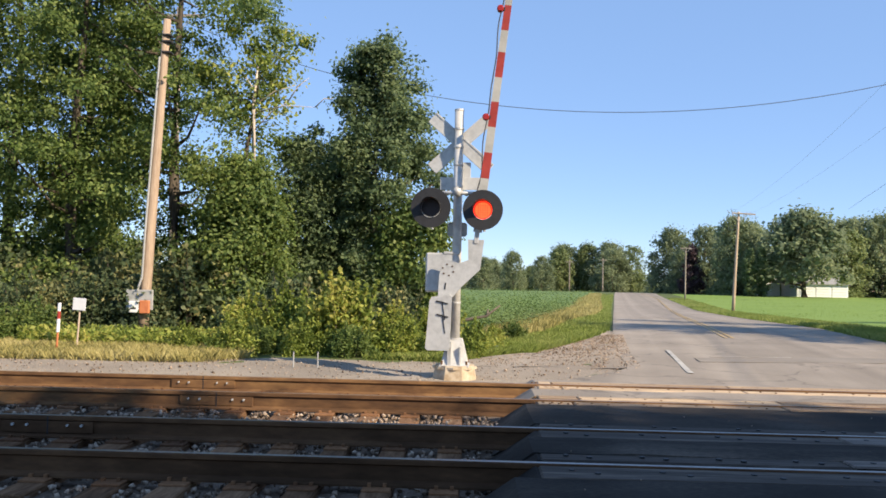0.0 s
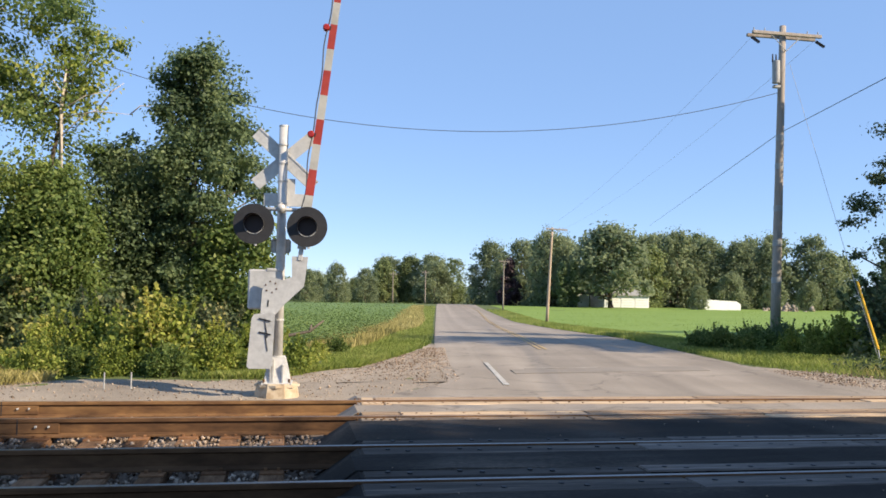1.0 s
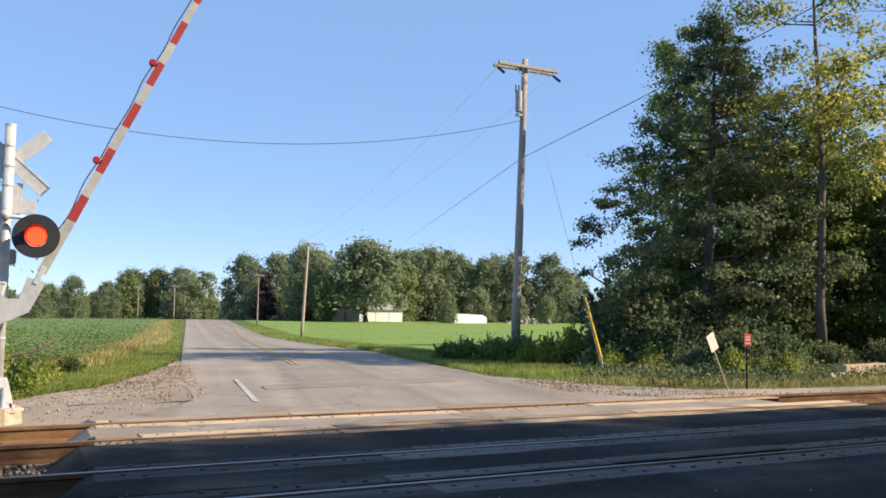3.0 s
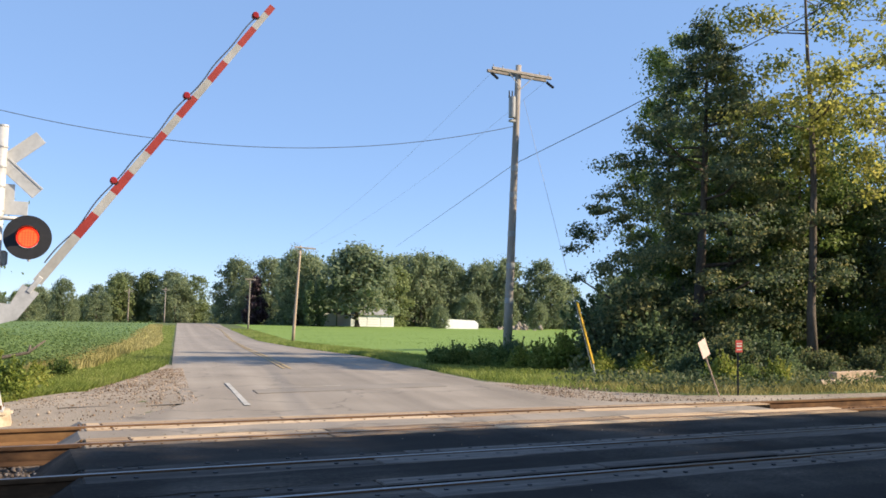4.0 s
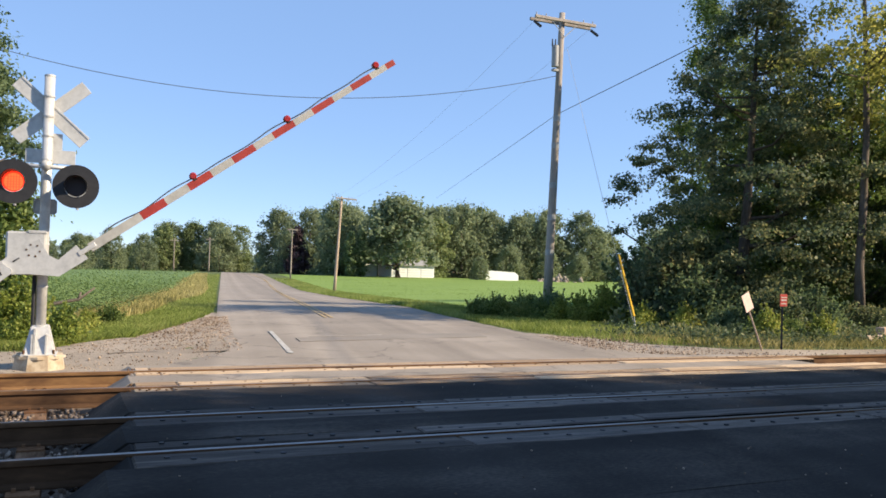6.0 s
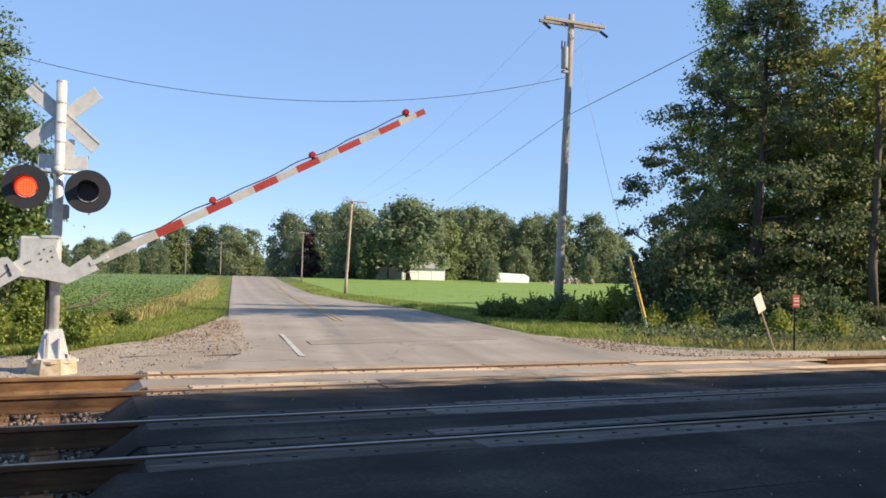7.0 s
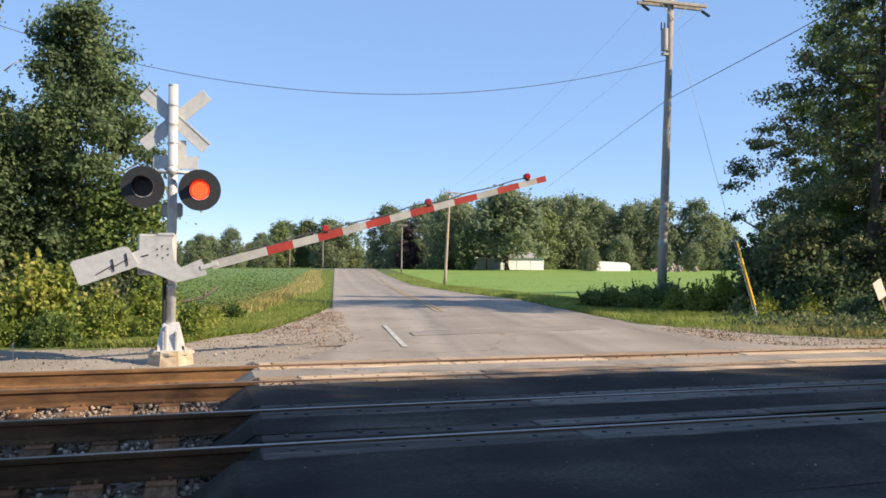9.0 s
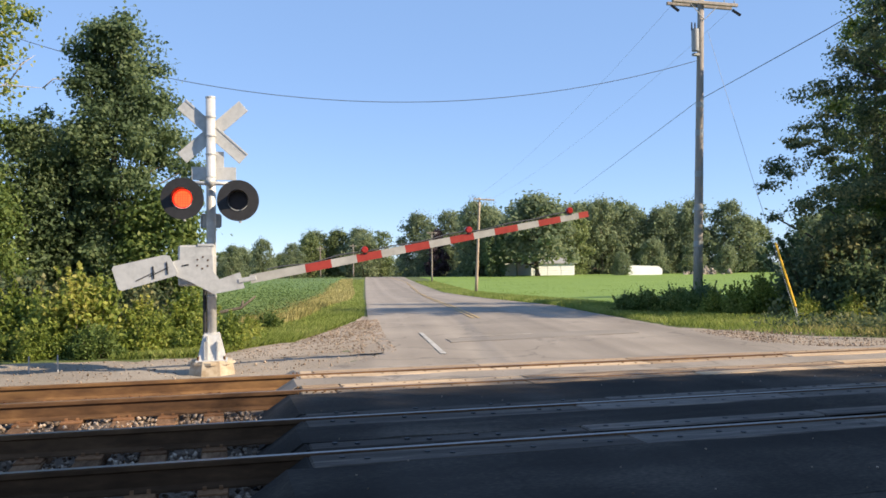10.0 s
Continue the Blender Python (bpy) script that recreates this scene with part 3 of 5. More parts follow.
for key, xj in (("A", -3.75), ("B", -3.1), ("C", -4.1)):
    y0, z0 = RAIL_Y[key], RAIL_Z[key]
    bm = box(xj - 0.45, xj + 0.45, y0 - 0.035, y0 - 0.012, z0 - 0.17, z0 - 0.055, 0.006)
    bar = part("joint_bar", bm, RAIL_RUST if key != "C" else RAIL_DARK, rails[key], "rusty bolted joint bar")
    part("joint_gap", box(xj - 0.006, xj + 0.006, y0 - 0.038, y0 + 0.03, z0 - 0.19, z0 - 0.001), BLACK, rails[key])
    for dx in (-0.34, -0.2, 0.2, 0.34):
        part("bolt", tube((xj + dx, y0 - 0.06, z0 - 0.09), (xj + dx, y0 - 0.03, z0 - 0.09), 0.013, n=6), STEEL, bar, "bright bolt")


def sleeper_meshes():
    b = box(-0.115, 0.115, -1.3, 1.3, -0.39, -0.225, 0.012)
    plates = []
    for s in (-1, 1):
        p = box(-0.11, 0.11, s * 0.755 - 0.21, s * 0.755 + 0.21, -0.227, -0.207, 0.004)
        for dx in (-0.06, 0.06):
            for dy in (-0.1, 0.1):
                box(dx - 0.014, dx + 0.014, s * 0.755 + dy - 0.016, s * 0.755 + dy + 0.016, -0.212, -0.18, 0, p)
        plates.append(p)
    return b, plates


b, ps = sleeper_meshes()
first = link("sleeper", b, TIE)
tagged(first, "dark weathered timber sleeper in the ballast", "sleeper", "sleepers of the two tracks")
for p in ps:
    part("tie_plate", p, PLATE, first, "rusty tie plate with spikes")
rng = np.random.default_rng(4)
MID = {"near": ((RAIL_Y["C"] + RAIL_Y["D"]) / 2, 0.0), "far": ((RAIL_Y["A"] + RAIL_Y["B"]) / 2, -0.03)}
first.matrix_basis = pose(-0.2, MID["near"][0], 0.0)
for name, (ym, zm) in MID.items():
    for k in range(44):
        x = -0.2 - 0.52 * k + rng.normal() * 0.02
        if not (name == "near" and k == 0):
            copy_thing(first, pose(x, ym + rng.normal() * 0.02, zm, 0, 0, rng.normal() * 0.7))
    for k in range(30):
        copy_thing(first, pose(13.4 + 0.52 * k + rng.normal() * 0.02, ym, zm, 0, 0, rng.normal() * 0.7))

# crossing: asphalt infill between the planks
BANDS = [(4.6, 6.725 - 0.435), (6.725 + 0.435, 8.245 - 0.40), (8.245 + 0.33, 10.35 - 0.33), (10.35 + 0.40, 11.85 - 0.40), (11.85 + 0.33, 12.9)]


def slab(y0, y1, z0, z1):
    """Infill with sloping ends and an uneven, worn top."""
    bm = bmesh.new()
    far = 12.7 if y1 > 11 else 14.9
    xs = np.concatenate([[-0.35], np.arange(0.1, far, 0.6), [far + 0.35]])
    ys = np.linspace(y0, y1, 5)
    rg = np.random.default_rng(int(y0 * 100))
    edge = 0.35 + (y0 - 5) * 0.075
    g = [[bm.verts.new((x + (edge - 0.1) * (x < 1), y, (-0.33 if i in (0, len(xs) - 1) else (z0 + (z1 - z0) * (y - y0) / (y1 - y0)) + rg.normal() * 0.004))) for y in ys] for i, x in enumerate(xs)]
    for a, c in zip(g, g[1:]):
        for i in range(4):
            bm.faces.new((a[i], c[i], c[i + 1], a[i + 1]))
    low = bmesh.ops.extrude_edge_only(bm, edges=[e for e in bm.edges if e.is_boundary])
    for v in low["geom"]:
        if isinstance(v, bmesh.types.BMVert):
            v.co.z = -0.36
    bmesh.ops.recalc_face_normals(bm, faces=bm.faces)
    # infill up to the shade line takes the shade-darkened asphalt
    ob = link("crossing_infill", bm, ASPHALT_SHADED if y1 < 10.5 else ASPHALT, None, "", False)
    return tagged(ob, "dark patched asphalt between the rails", "crossing", "", "structure")


LEVEL = [(-0.025, -0.015), (-0.012, -0.012), (-0.015, -0.04), (-0.04, -0.045), (-0.045, -0.10)]
for (y0, y1), (z0, z1) in zip(BANDS, LEVEL):
    slab(y0, y1, z0, z1)

PLANK_ROWS = [("D", -0.43, -0.045, 3.2), ("D", 0.19, 0.43, 3.0), ("C", -0.395, -0.05, 3.4), ("C", 0.15, 0.325, 3.9),
              ("B", -0.325, -0.045, 1.2), ("B", 0.11, 0.395, 1.3), ("A", -0.395, -0.11, 1.2), ("A", 0.045, 0.325, 1.1)]
plank_no = 0
for key, ya, yb, start in PLANK_ROWS:
    y0, z0 = RAIL_Y[key], RAIL_Z[key]
    x = 0.42 + (y0 + ya - 5) * 0.07
    ramp = bmesh.new()
    ends = [[ramp.verts.new((px, py, pz)) for px, pz in ((x - 0.5, -0.34), (x - 0.02, z0 - 0.02), (x + 0.02, z0 - 0.03), (x + 0.02, -0.34))] for py in (y0 + ya, y0 + yb)]
    for q in range(4):
        ramp.faces.new((ends[0][q], ends[0][(q + 1) % 4], ends[1][(q + 1) % 4], ends[1][q]))
    for e in ends:
        ramp.faces.new(e)
    bmesh.ops.recalc_face_normals(ramp, faces=ramp.faces)
    tagged(link("crossing_ramp", ramp, ASPHALT if key in "A" else ASPHALT_SHADED), "sloping asphalt end of the crossing beside a rail", "crossing", "", "structure")
    rg = np.random.default_rng(int(1000 * (y0 + ya)))
    lengths = [start - x] + [2.44] * 5
    for k, ln in enumerate(lengths):
        limit = 12.8 if key == "A" else 15.0
        if x + 0.4 > limit:
            break
        ln = min(ln, limit - x)
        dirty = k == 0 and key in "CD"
        bm = box(x + 0.006, x + ln - 0.006, y0 + ya, y0 + yb, z0 - 0.25, z0 - 0.008 - 0.004 * dirty + rg.normal() * 0.004, 0.014)
        for v in bm.verts:
            v.co.y += 0.008 * math.sin(v.co.x * 2.3 + y0 + ya * 9)
        bm.normal_update()
        # upright side faces take the painted gap shade
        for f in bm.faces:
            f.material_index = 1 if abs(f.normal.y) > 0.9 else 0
        plk = link("crossing_plank", bm, [PLANK_DIRTY if dirty else PLANK_SHADED if key in "CD" else PLANK, GAP_SHADE])
        tagged(plk, "timber plank half buried under dirt, in a shade-darkened colour" if dirty else "timber plank in a shade-darkened colour bolted beside a rail" if key in "CD" else "worn grey timber plank bolted beside a rail", "plank", "planks of the level crossing")
        for q in range(4):
            for dx in (-0.09, 0.09):
                bx, by = x + ln * (q + 0.5) / 4 + dx, y0 + ya + (yb - ya) * (0.38 if dx > 0 else 0.62)
                part("bolt", tube((bx, by, z0 - 0.03), (bx, by, z0 - (0.002 if key in "CD" else 0.006)), 0.024 if key in "CD" else 0.015, n=8), BLACK if key in "CD" else RAIL_RUST, plk, "dark lag bolt")
        x += ln

# ballast and loose stones
rng = np.random.default_rng(11)
n = 30000
xs = np.concatenate([rng.uniform(-13, 0.5, n * 4 // 5), rng.uniform(13, 27, n // 5)])
ysn = rng.uniform(5.0, 12.5, n)
off = np.abs((xs + 0.2 + 0.26) % 0.52 - 0.26)
by_rail = np.min([np.abs(ysn - v) for v in RAIL_Y.values()], axis=0)
keep = ((off > 0.11) | (rng.uniform(size=n) < 0.25)) & (by_rail > 0.06) & ((off > 0.12) | (by_rail > 0.26))
tagged(new("ballast", stones("ballast", xs[keep], ysn[keep], ground_z(ysn[keep]) + 0.062 + rng.uniform(-0.03, 0.025, keep.sum()), 0.029, STONE, rng)), "grey crushed stone ballast between the sleepers", "ballast", "", "stuff")
n = 7000
ysn = rng.uniform(12.5, 24, n)
lft = np.interp(ysn, *zip(*[(12.5, -12), (14.8, -9), (15.3, -0.5), (17.6, 1.3), (24, 3.7)]))
rgt = np.interp(ysn, *zip(*ROAD_L)) + 0.25
xs = rng.uniform(lft, rgt)
tagged(new("loose_gravel", stones("loose_gravel", xs, ysn, ground_z(ysn) + 0.03, 0.009 * np.minimum(1 + rng.pareto(3.0, n), 3.0)[:, None, None], STONE, rng)), "scattered loose grey and brown stones", "gravel", "", "stuff")
n = 1800
ysn = rng.uniform(12.6, 17, n)
xs = np.interp(ysn, *zip(*ROAD_R)) - 0.2 + rng.gamma(1.5, 0.7, n)
tagged(new("verge_gravel", stones("verge_gravel", xs, ysn, ground_z(ysn) + 0.03, 0.02, STONE, rng)), "scattered grey stones at the road edge", "gravel", "", "stuff")


n = 260
xs, ysn = rng.uniform(0.6, 12, n), rng.uniform(2.5, 12.0, n)
by_rail = np.min([np.abs(ysn - v) for v in RAIL_Y.values()], axis=0)
keep = by_rail > 0.42
tagged(new("pebbles", stones("pebbles", xs[keep], ysn[keep], np.where(ysn[keep] > 10.4, -0.035, -0.012), 0.009, STONE, rng)), "tiny stray pebbles on the crossing", "pebbles", "", "stuff")


# ---- crossing signal ----
def disc(c, r, y0, y1, n=40, bm=None):
    return tube((c[0], y1, c[1]), (c[0], y0, c[1]), r, n=n, bm=bm)


def ring(c, r0, r1, y0, y1, n=40):
    bm = bmesh.new()
    loops = []
    for r, y in ((r0, y0), (r1, y0), (r1, y1), (r0, y1)):
        loops.append([bm.verts.new((c[0] + r * math.cos(2 * math.pi * k / n), y, c[1] + r * math.sin(2 * math.pi * k / n))) for k in range(n)])
    for i in range(4):
        a, b = loops[i], loops[(i + 1) % 4]
        for k in range(n):
            bm.faces.new((a[k], a[(k + 1) % n], b[(k + 1) % n], b[k]))
    bmesh.ops.recalc_face_normals(bm, faces=bm.faces)
    return bm


def hood(c, r, y0, length, n=24):
    """A visor: an open half pipe, longer at the top than at its sides."""
    bm = bmesh.new()
    rows = []
    for rr in (r, r - 0.008):
        a, b = [], []
        for k in range(n + 1):
            t = math.pi * (-0.15 + 1.3 * k / n)
            x, z = c[0] + rr * math.cos(t), c[1] + rr * math.sin(t)
            a.append(bm.verts.new((x, y0, z)))
            b.append(bm.verts.new((x, y0 - length * (0.35 + 0.65 * max(0, math.sin(t))), z)))
        rows.append((a, b))
    for a, b in rows:
        for k in range(n):
            bm.faces.new((a[k], a[k + 1], b[k + 1], b[k]))
    (a, b), (c2, d) = rows
    for k in range(n):
        bm.faces.new((b[k], b[k + 1], d[k + 1], d[k]))
    for k in (0, n):
        bm.faces.new((a[k], b[k], d[k], c2[k]))
    bmesh.ops.recalc_face_normals(bm, faces=bm.faces)
    return bm


signal = empty("crossing_signal", pose(-0.28, 13.29, -0.15, 0, 0, -2.1), "silver level crossing signal mast with crossbuck, red flashers and gate", "crossing signal")
Z = 0.15
mast = part("mast", tube((0, 0, 0.3), (0, 0, 4.035 + Z), 0.072, 0.07, 24), MAST, signal, "silver painted steel mast", True)
part("cap", tube((0, 0, 4.025 + Z), (0, 0, 4.05 + Z), 0.075, n=24), MAST, mast)
for z in (3.74, 3.45, 3.17, 2.83, 1.62, 1.02):
    part("clamp", tube((0, 0, z + Z - 0.012), (0, 0, z + Z + 0.012), 0.08, n=20), STEEL, mast)
fb = bmesh.new()
bmesh.ops.create_cone(fb, cap_ends=True, segments=8, radius1=0.375, radius2=0.32, depth=0.28, matrix=pose(0, 0, 0.07, 0, 0, 22.5))
part("foundation", fb, CAST, signal, "rust-stained concrete foundation")
pb = bmesh.new()
bmesh.ops.create_cone(pb, cap_ends=True, segments=4, radius1=0.30, radius2=0.165, depth=0.42, matrix=pose(0, 0, 0.40, 0, 0, 45))
bmesh.ops.bevel(pb, geom=list(pb.edges), offset=0.015, segments=2, affect="EDGES")
pin = part("base_casting", pb, MAST, signal, "white painted tapered base casting")
part("rib", box(-0.07, -0.045, -0.215, -0.1, 0.2, 0.58), STEEL, pin)
part("top_collar", tube((0, 0, 0.575), (0, 0, 0.62), 0.12, n=16), MAST, pin)
part("ledge", tube((0, 0, 0.155), (0, 0, 0.19), 0.345, n=8), CAST, pin)
for sx in (-1, 1):
    part("side_rib", box(sx * 0.09 - 0.012, sx * 0.09 + 0.012, -0.225, -0.12, 0.2, 0.5), STEEL, pin)
part("flange", box(-0.23, 0.23, -0.23, 0.23, 0.19, 0.222, 0.006), STEEL, pin)
for sx in (-1, 1):
    for sy in (-1, 1):
        part("bolt", tube((sx * 0.19, sy * 0.19, 0.2), (sx * 0.19, sy * 0.19, 0.28), 0.02, n=6), RAIL_RUST, pin)
# crossbuck seen from behind
for ang in (42, -42):
    bm = box(-0.615, 0.615, 0.0, 0.012, -0.1, 0.1, 0.003, None, pose(0.03, 0.09 if ang > 0 else 0.074, 3.53 + Z, 0, -ang, 0))
    bl = part("crossbuck_blade", bm, STEEL, signal, "bare aluminium back of a crossbuck blade")
    for e in (-0.085, 0.085):
        part("rib", box(-0.605, 0.605, -0.01, 0.001, e - 0.012, e + 0.012, 0, None, pose(0.03, 0.09 if ang > 0 else 0.074, 3.53 + Z, 0, -ang, 0)), STEEL, bl)
plate_t = part("track_sign", box(-0.29, 0.37, 0.095, 0.107, 2.79 + Z, 2.99 + Z, 0.003), STEEL, signal, "bare aluminium back of an inverted T sign")
part("upright", box(0.035, 0.19, 0.109, 0.119, 2.80 + Z, 3.23 + Z, 0.003), STEEL, plate_t)
part("small_plate", box(-0.16, 0.15, 0.09, 0.10, 2.055 + Z, 2.275 + Z, 0.03), STEEL, signal, "small aluminium plate")
part("crossarm", tube((-0.5, -0.18, 2.72 + Z), (0.48, -0.18, 2.71 + Z), 0.03, n=12), STEEL, signal, "steel lamp crossarm", True)
part("crossarm_hub", tube((0, -0.22, 2.735 + Z), (0, 0.12, 2.735 + Z), 0.07, n=14), MAST, signal, "", True)
LAMPS = {"west": (-0.385, 2.465), "east": (0.405, 2.44)}
shutters = {}
for k, (lx, lz) in LAMPS.items():
    c = (lx, lz + Z)
    lamp = part("flasher", ring(c, 0.145, 0.305, -0.42, -0.412), BLACK, signal, "round black flasher background")
    part("housing", ring(c, 0.165, 0.172, -0.412, -0.13), BLACK, lamp)
    part("back", disc(c, 0.165, -0.14, -0.13), BLACK, lamp)
    part("rim", ring(c, 0.142, 0.152, -0.43, -0.4205), GREY_METAL, lamp)
    part("hood", hood(c, 0.152, -0.422, 0.24), BLACK, lamp, "black visor")
    part("lamp_glass", disc(c, 0.144, -0.33, -0.318), LIT_RIM, lamp, "glowing red lamp rim")
    part("lamp_core", disc(c, 0.118, -0.338, -0.331), LIT, lamp, "glowing orange-red lamp core")
    for q in (-0.07, -0.035, 0.0, 0.035, 0.07):
        w = math.sqrt(0.114 ** 2 - q * q)
        part("lens_rib", box(lx + q - 0.004, lx + q + 0.004, -0.3405, -0.3385, lz + Z - w, lz + Z + w), LIT_RIM, lamp)
        part("lens_rib", box(lx - w, lx + w, -0.3425, -0.3408, lz + Z + q - 0.003, lz + Z + q + 0.003), LIT_RIM, lamp)
    part("bracket", tube((lx, -0.26, lz + Z + 0.16), (lx, -0.18, lz + Z + 0.27), 0.02, n=8), STEEL, lamp)
    part("drip_bolt", tube((lx + 0.03, -0.40, lz + Z - 0.33), (lx + 0.03, -0.40, lz + Z - 0.28), 0.02, n=8), GREY_METAL, lamp)
    # added vane: covers the always-glowing lamp so that it looks unlit
    bm = bmesh.new()
    tube((0, 0.004, -0.147), (0, -0.004, -0.147), 0.145, n=32, bm=bm)
    sh = part("added_lamp_vane", bm, LENS_DARK, signal, "added dark red vane that hides the glowing lamp as an unlit lens")
    shutters[k] = (sh, (lx, -0.38, lz + Z + 0.147))
# mechanism
mb = part("gate_mechanism", box(-0.47, 0.04, -0.16, 0.20, 1.18 + Z, 1.79 + Z, 0.025), STEEL, signal, "grey galvanised gate mechanism box")
part("lid", box(-0.2, 0.05, -0.17, 0.21, 1.76 + Z, 1.81 + Z, 0.012), STEEL, mb)
part("conduit", tube((-0.1, -0.02, 0.35), (-0.1, -0.02, 1.2 + Z), 0.028, n=8), BLACK, signal, "black cable conduit")

PIVOT = (-0.11, -0.29, 1.525 + Z)
arm = part("gate_arm", plate([(-0.41, 0.10), (-0.085, 0.124), (0.16, 0.09), (0.125, -0.16), (0.19, -0.285), (0.50, -0.24), (0.525, -0.485), (0.07, -0.484), (-0.229, -0.238), (-0.40, -0.128)], -0.03, 0.0), STEEL, signal, "grey steel gate arm bracket with counterweight")
for k in range(6):
    t = math.pi / 3 * k + 0.3
    part("bolt", tube((0.085 * math.cos(t), -0.037, 0.085 * math.sin(t)), (0.085 * math.cos(t), -0.028, 0.085 * math.sin(t)), 0.014, n=6), RAIL_RUST, arm)
part("hub", disc((0, 0), 0.06, 0.0, 0.14, 20), STEEL, arm)
part("slot", box(-0.30, -0.2, -0.036, -0.029, -0.0, 0.02, 0, None, pose(0, 0, 0)), BLACK, arm)
cwt = part("counterweight", plate([(-1.25, 0.15), (-1.22, 0.185), (-0.5, 0.215), (-0.44, 0.19), (-0.365, -0.08), (-0.40, -0.115), (-1.17, -0.185), (-1.215, -0.16)], -0.075, -0.031), STEEL, arm, "grey steel counterweight plate")
for u, v in ((-0.70, -0.01), (-0.50, 0.02)):
    part("tie_rod", box(-0.27, 0.02, -0.085, -0.076, -0.007, 0.007, 0, None, pose(u, 0, v, 0, -16, 0)), BLACK, arm)
    part("tie_bolt", box(-0.01, 0.01, -0.092, -0.074, -0.09, 0.09, 0.002, None, pose(u, 0, v, 0, 6, 0)), BLACK, arm)
part("butt_bracket", box(0.45, 0.72, -0.045, 0.015, -0.40, -0.33, 0.008), STEEL, arm)
edges = [0.628, 1.455, 1.855, 2.25, 2.64, 3.02, 3.41, 3.75, 4.14, 4.49, 4.88, 5.24, 5.62, 5.94, 6.108]
for k, (a, b) in enumerate(zip(edges, edges[1:])):
    h0, h1 = [0.066 - 0.0016 * (e - 0.6) * 2 for e in (a, b)]
    bm = plate([(a, -0.37 - h0), (b, -0.37 - h1), (b, -0.37 + h1), (a, -0.37 + h0)], -0.035, 0.0)
    part("red_stripe" if k % 2 else "white_stripe", bm, RED if k % 2 else WHITE, arm, "red reflective stripe" if k % 2 else "dull white stripe")
for u in (2.392, 4.075, 5.797):
    v = -0.37 + 0.11
    bm = tube((u, -0.06, v), (u, 0.03, v), 0.052, n=16)
    lm = part("gate_lamp", bm, LENS_RED, arm, "small round red gate lamp", True)
    part("socket", box(u - 0.03, u + 0.03, -0.04, 0.01, v - 0.075, v - 0.045, 0.004), BLACK, lm)
    part("lens", tube((u, -0.072, v), (u, -0.06, v), 0.04, 0.05, 16), LENS_RED, lm)
wire_pts = [(u, -0.02, -0.37 + 0.072 + 0.022 * abs(math.sin(u * 2.1)) + 0.012 * math.sin(u * 7)) for u in np.arange(0.9, 5.8, 0.08)]
cable("lamp_cable", [wire_pts], 0.011, "black lamp cable along the arm", WIRE, arm)


# ---- poles, wires and signs ----
def utility_pole(x, y, z0, top, r, mat, label, arm=None, yaw=0, lean=(0, 0)):
    ob = empty("utility_pole", pose(x, y, z0, 0, 0, yaw), label, "utility pole")
    h = top - z0
    part("pole", limb([(lean[0] * k / 6, lean[1] * k / 6, h * k / 6) for k in range(7)], [r * (1 - 0.38 * k / 6) for k in range(7)], 16), mat, ob, "", True)
    if arm:
        zc, half = h - arm[0], arm[1]
        ca = part("crossarm", box(-half, half, -r - 0.09, -r + 0.02, zc - 0.06, zc + 0.06, 0.01, None, pose(lean[0], lean[1], 0, 0, arm[2], 0)), POLE_WOOD, ob, "grey timber crossarm")
        for s in (-1, 1):
            part("brace", tube((s * 0.62 + lean[0], -r - 0.05, zc - 0.05), (lean[0], -r - 0.03, zc - 0.65), 0.018, n=6), GREY_METAL, ob)
            for e in (0.93, 0.62):
                part("pin", tube((s * half * e + lean[0], -r - 0.03, zc + 0.05), (s * half * e + lean[0], -r - 0.03, zc + 0.17), 0.022, n=8), GREY_METAL, ca)
    return ob


pole1 = utility_pole(17.62, 29.0, -0.15, 11.86, 0.19, POLE_WOOD, "tall weathered timber utility pole with crossarm and transformer", (0.38, 1.42, 0.2), 0, (0.36, 0))
part("crossarm", box(-1.42, 1.42, 0.13, 0.23, 11.57, 11.69, 0.01, None, pose(0.36, 0, 0, 0, 0.2, 0)), POLE_WOOD, pole1, "grey timber crossarm")
can = part("transformer", tube((-0.02, -0.16, 9.75), (-0.02, -0.16, 10.6), 0.14, n=18), GREY_METAL, pole1, "grey cylindrical transformer")
for dx in (-0.16, -0.02):
    part("bushing", tube((dx, -0.16, 10.55), (dx, -0.16, 10.85), 0.035, 0.025, 8), BLACK, can)
part("hanger", box(-0.06, 0.3, -0.1, 0.05, 9.6, 9.7, 0.01), GREY_METAL, pole1)
for s in (-1, 1):
    bm = bmesh.new()
    for k in range(4):
        tube((0.36 + s * 1.33, -0.12 - 0.13 * k, 11.45 - 0.09 * k), (0.36 + s * 1.33, -0.17 - 0.13 * k, 11.42 - 0.09 * k), 0.06, n=10, bm=bm)
    part("insulator", bm, BLACK, pole1, "dark stacked insulator")
for z in (2.2, 3.6, 4.9, 6.5, 7.6):
    part("marker_band", tube((0.36 * z / 12, 0, z), (0.36 * z / 12, 0, z + 0.22), 0.19 * (1 - 0.38 * z / 12) + 0.006, n=16), GREY_METAL, pole1)
pole2 = utility_pole(21.2, 70.0, -1.05, 7.25, 0.14, POLE_PALE, "pale timber roadside utility pole with a short crossarm", (0.15, 0.95, 2.5), 0, (0.4, 0))
pole3 = utility_pole(30.92, 125.0, -1.15, 6.5, 0.13, POLE_WOOD, "distant timber utility pole with a short crossarm", (0.15, 0.8, 0), 0, (0.05, 0))
pole4 = utility_pole(22.4, 200.0, -1.4, 6.2, 0.16, POLE_WOOD, "distant timber utility pole before the woods", (0.6, 0.9, 0))
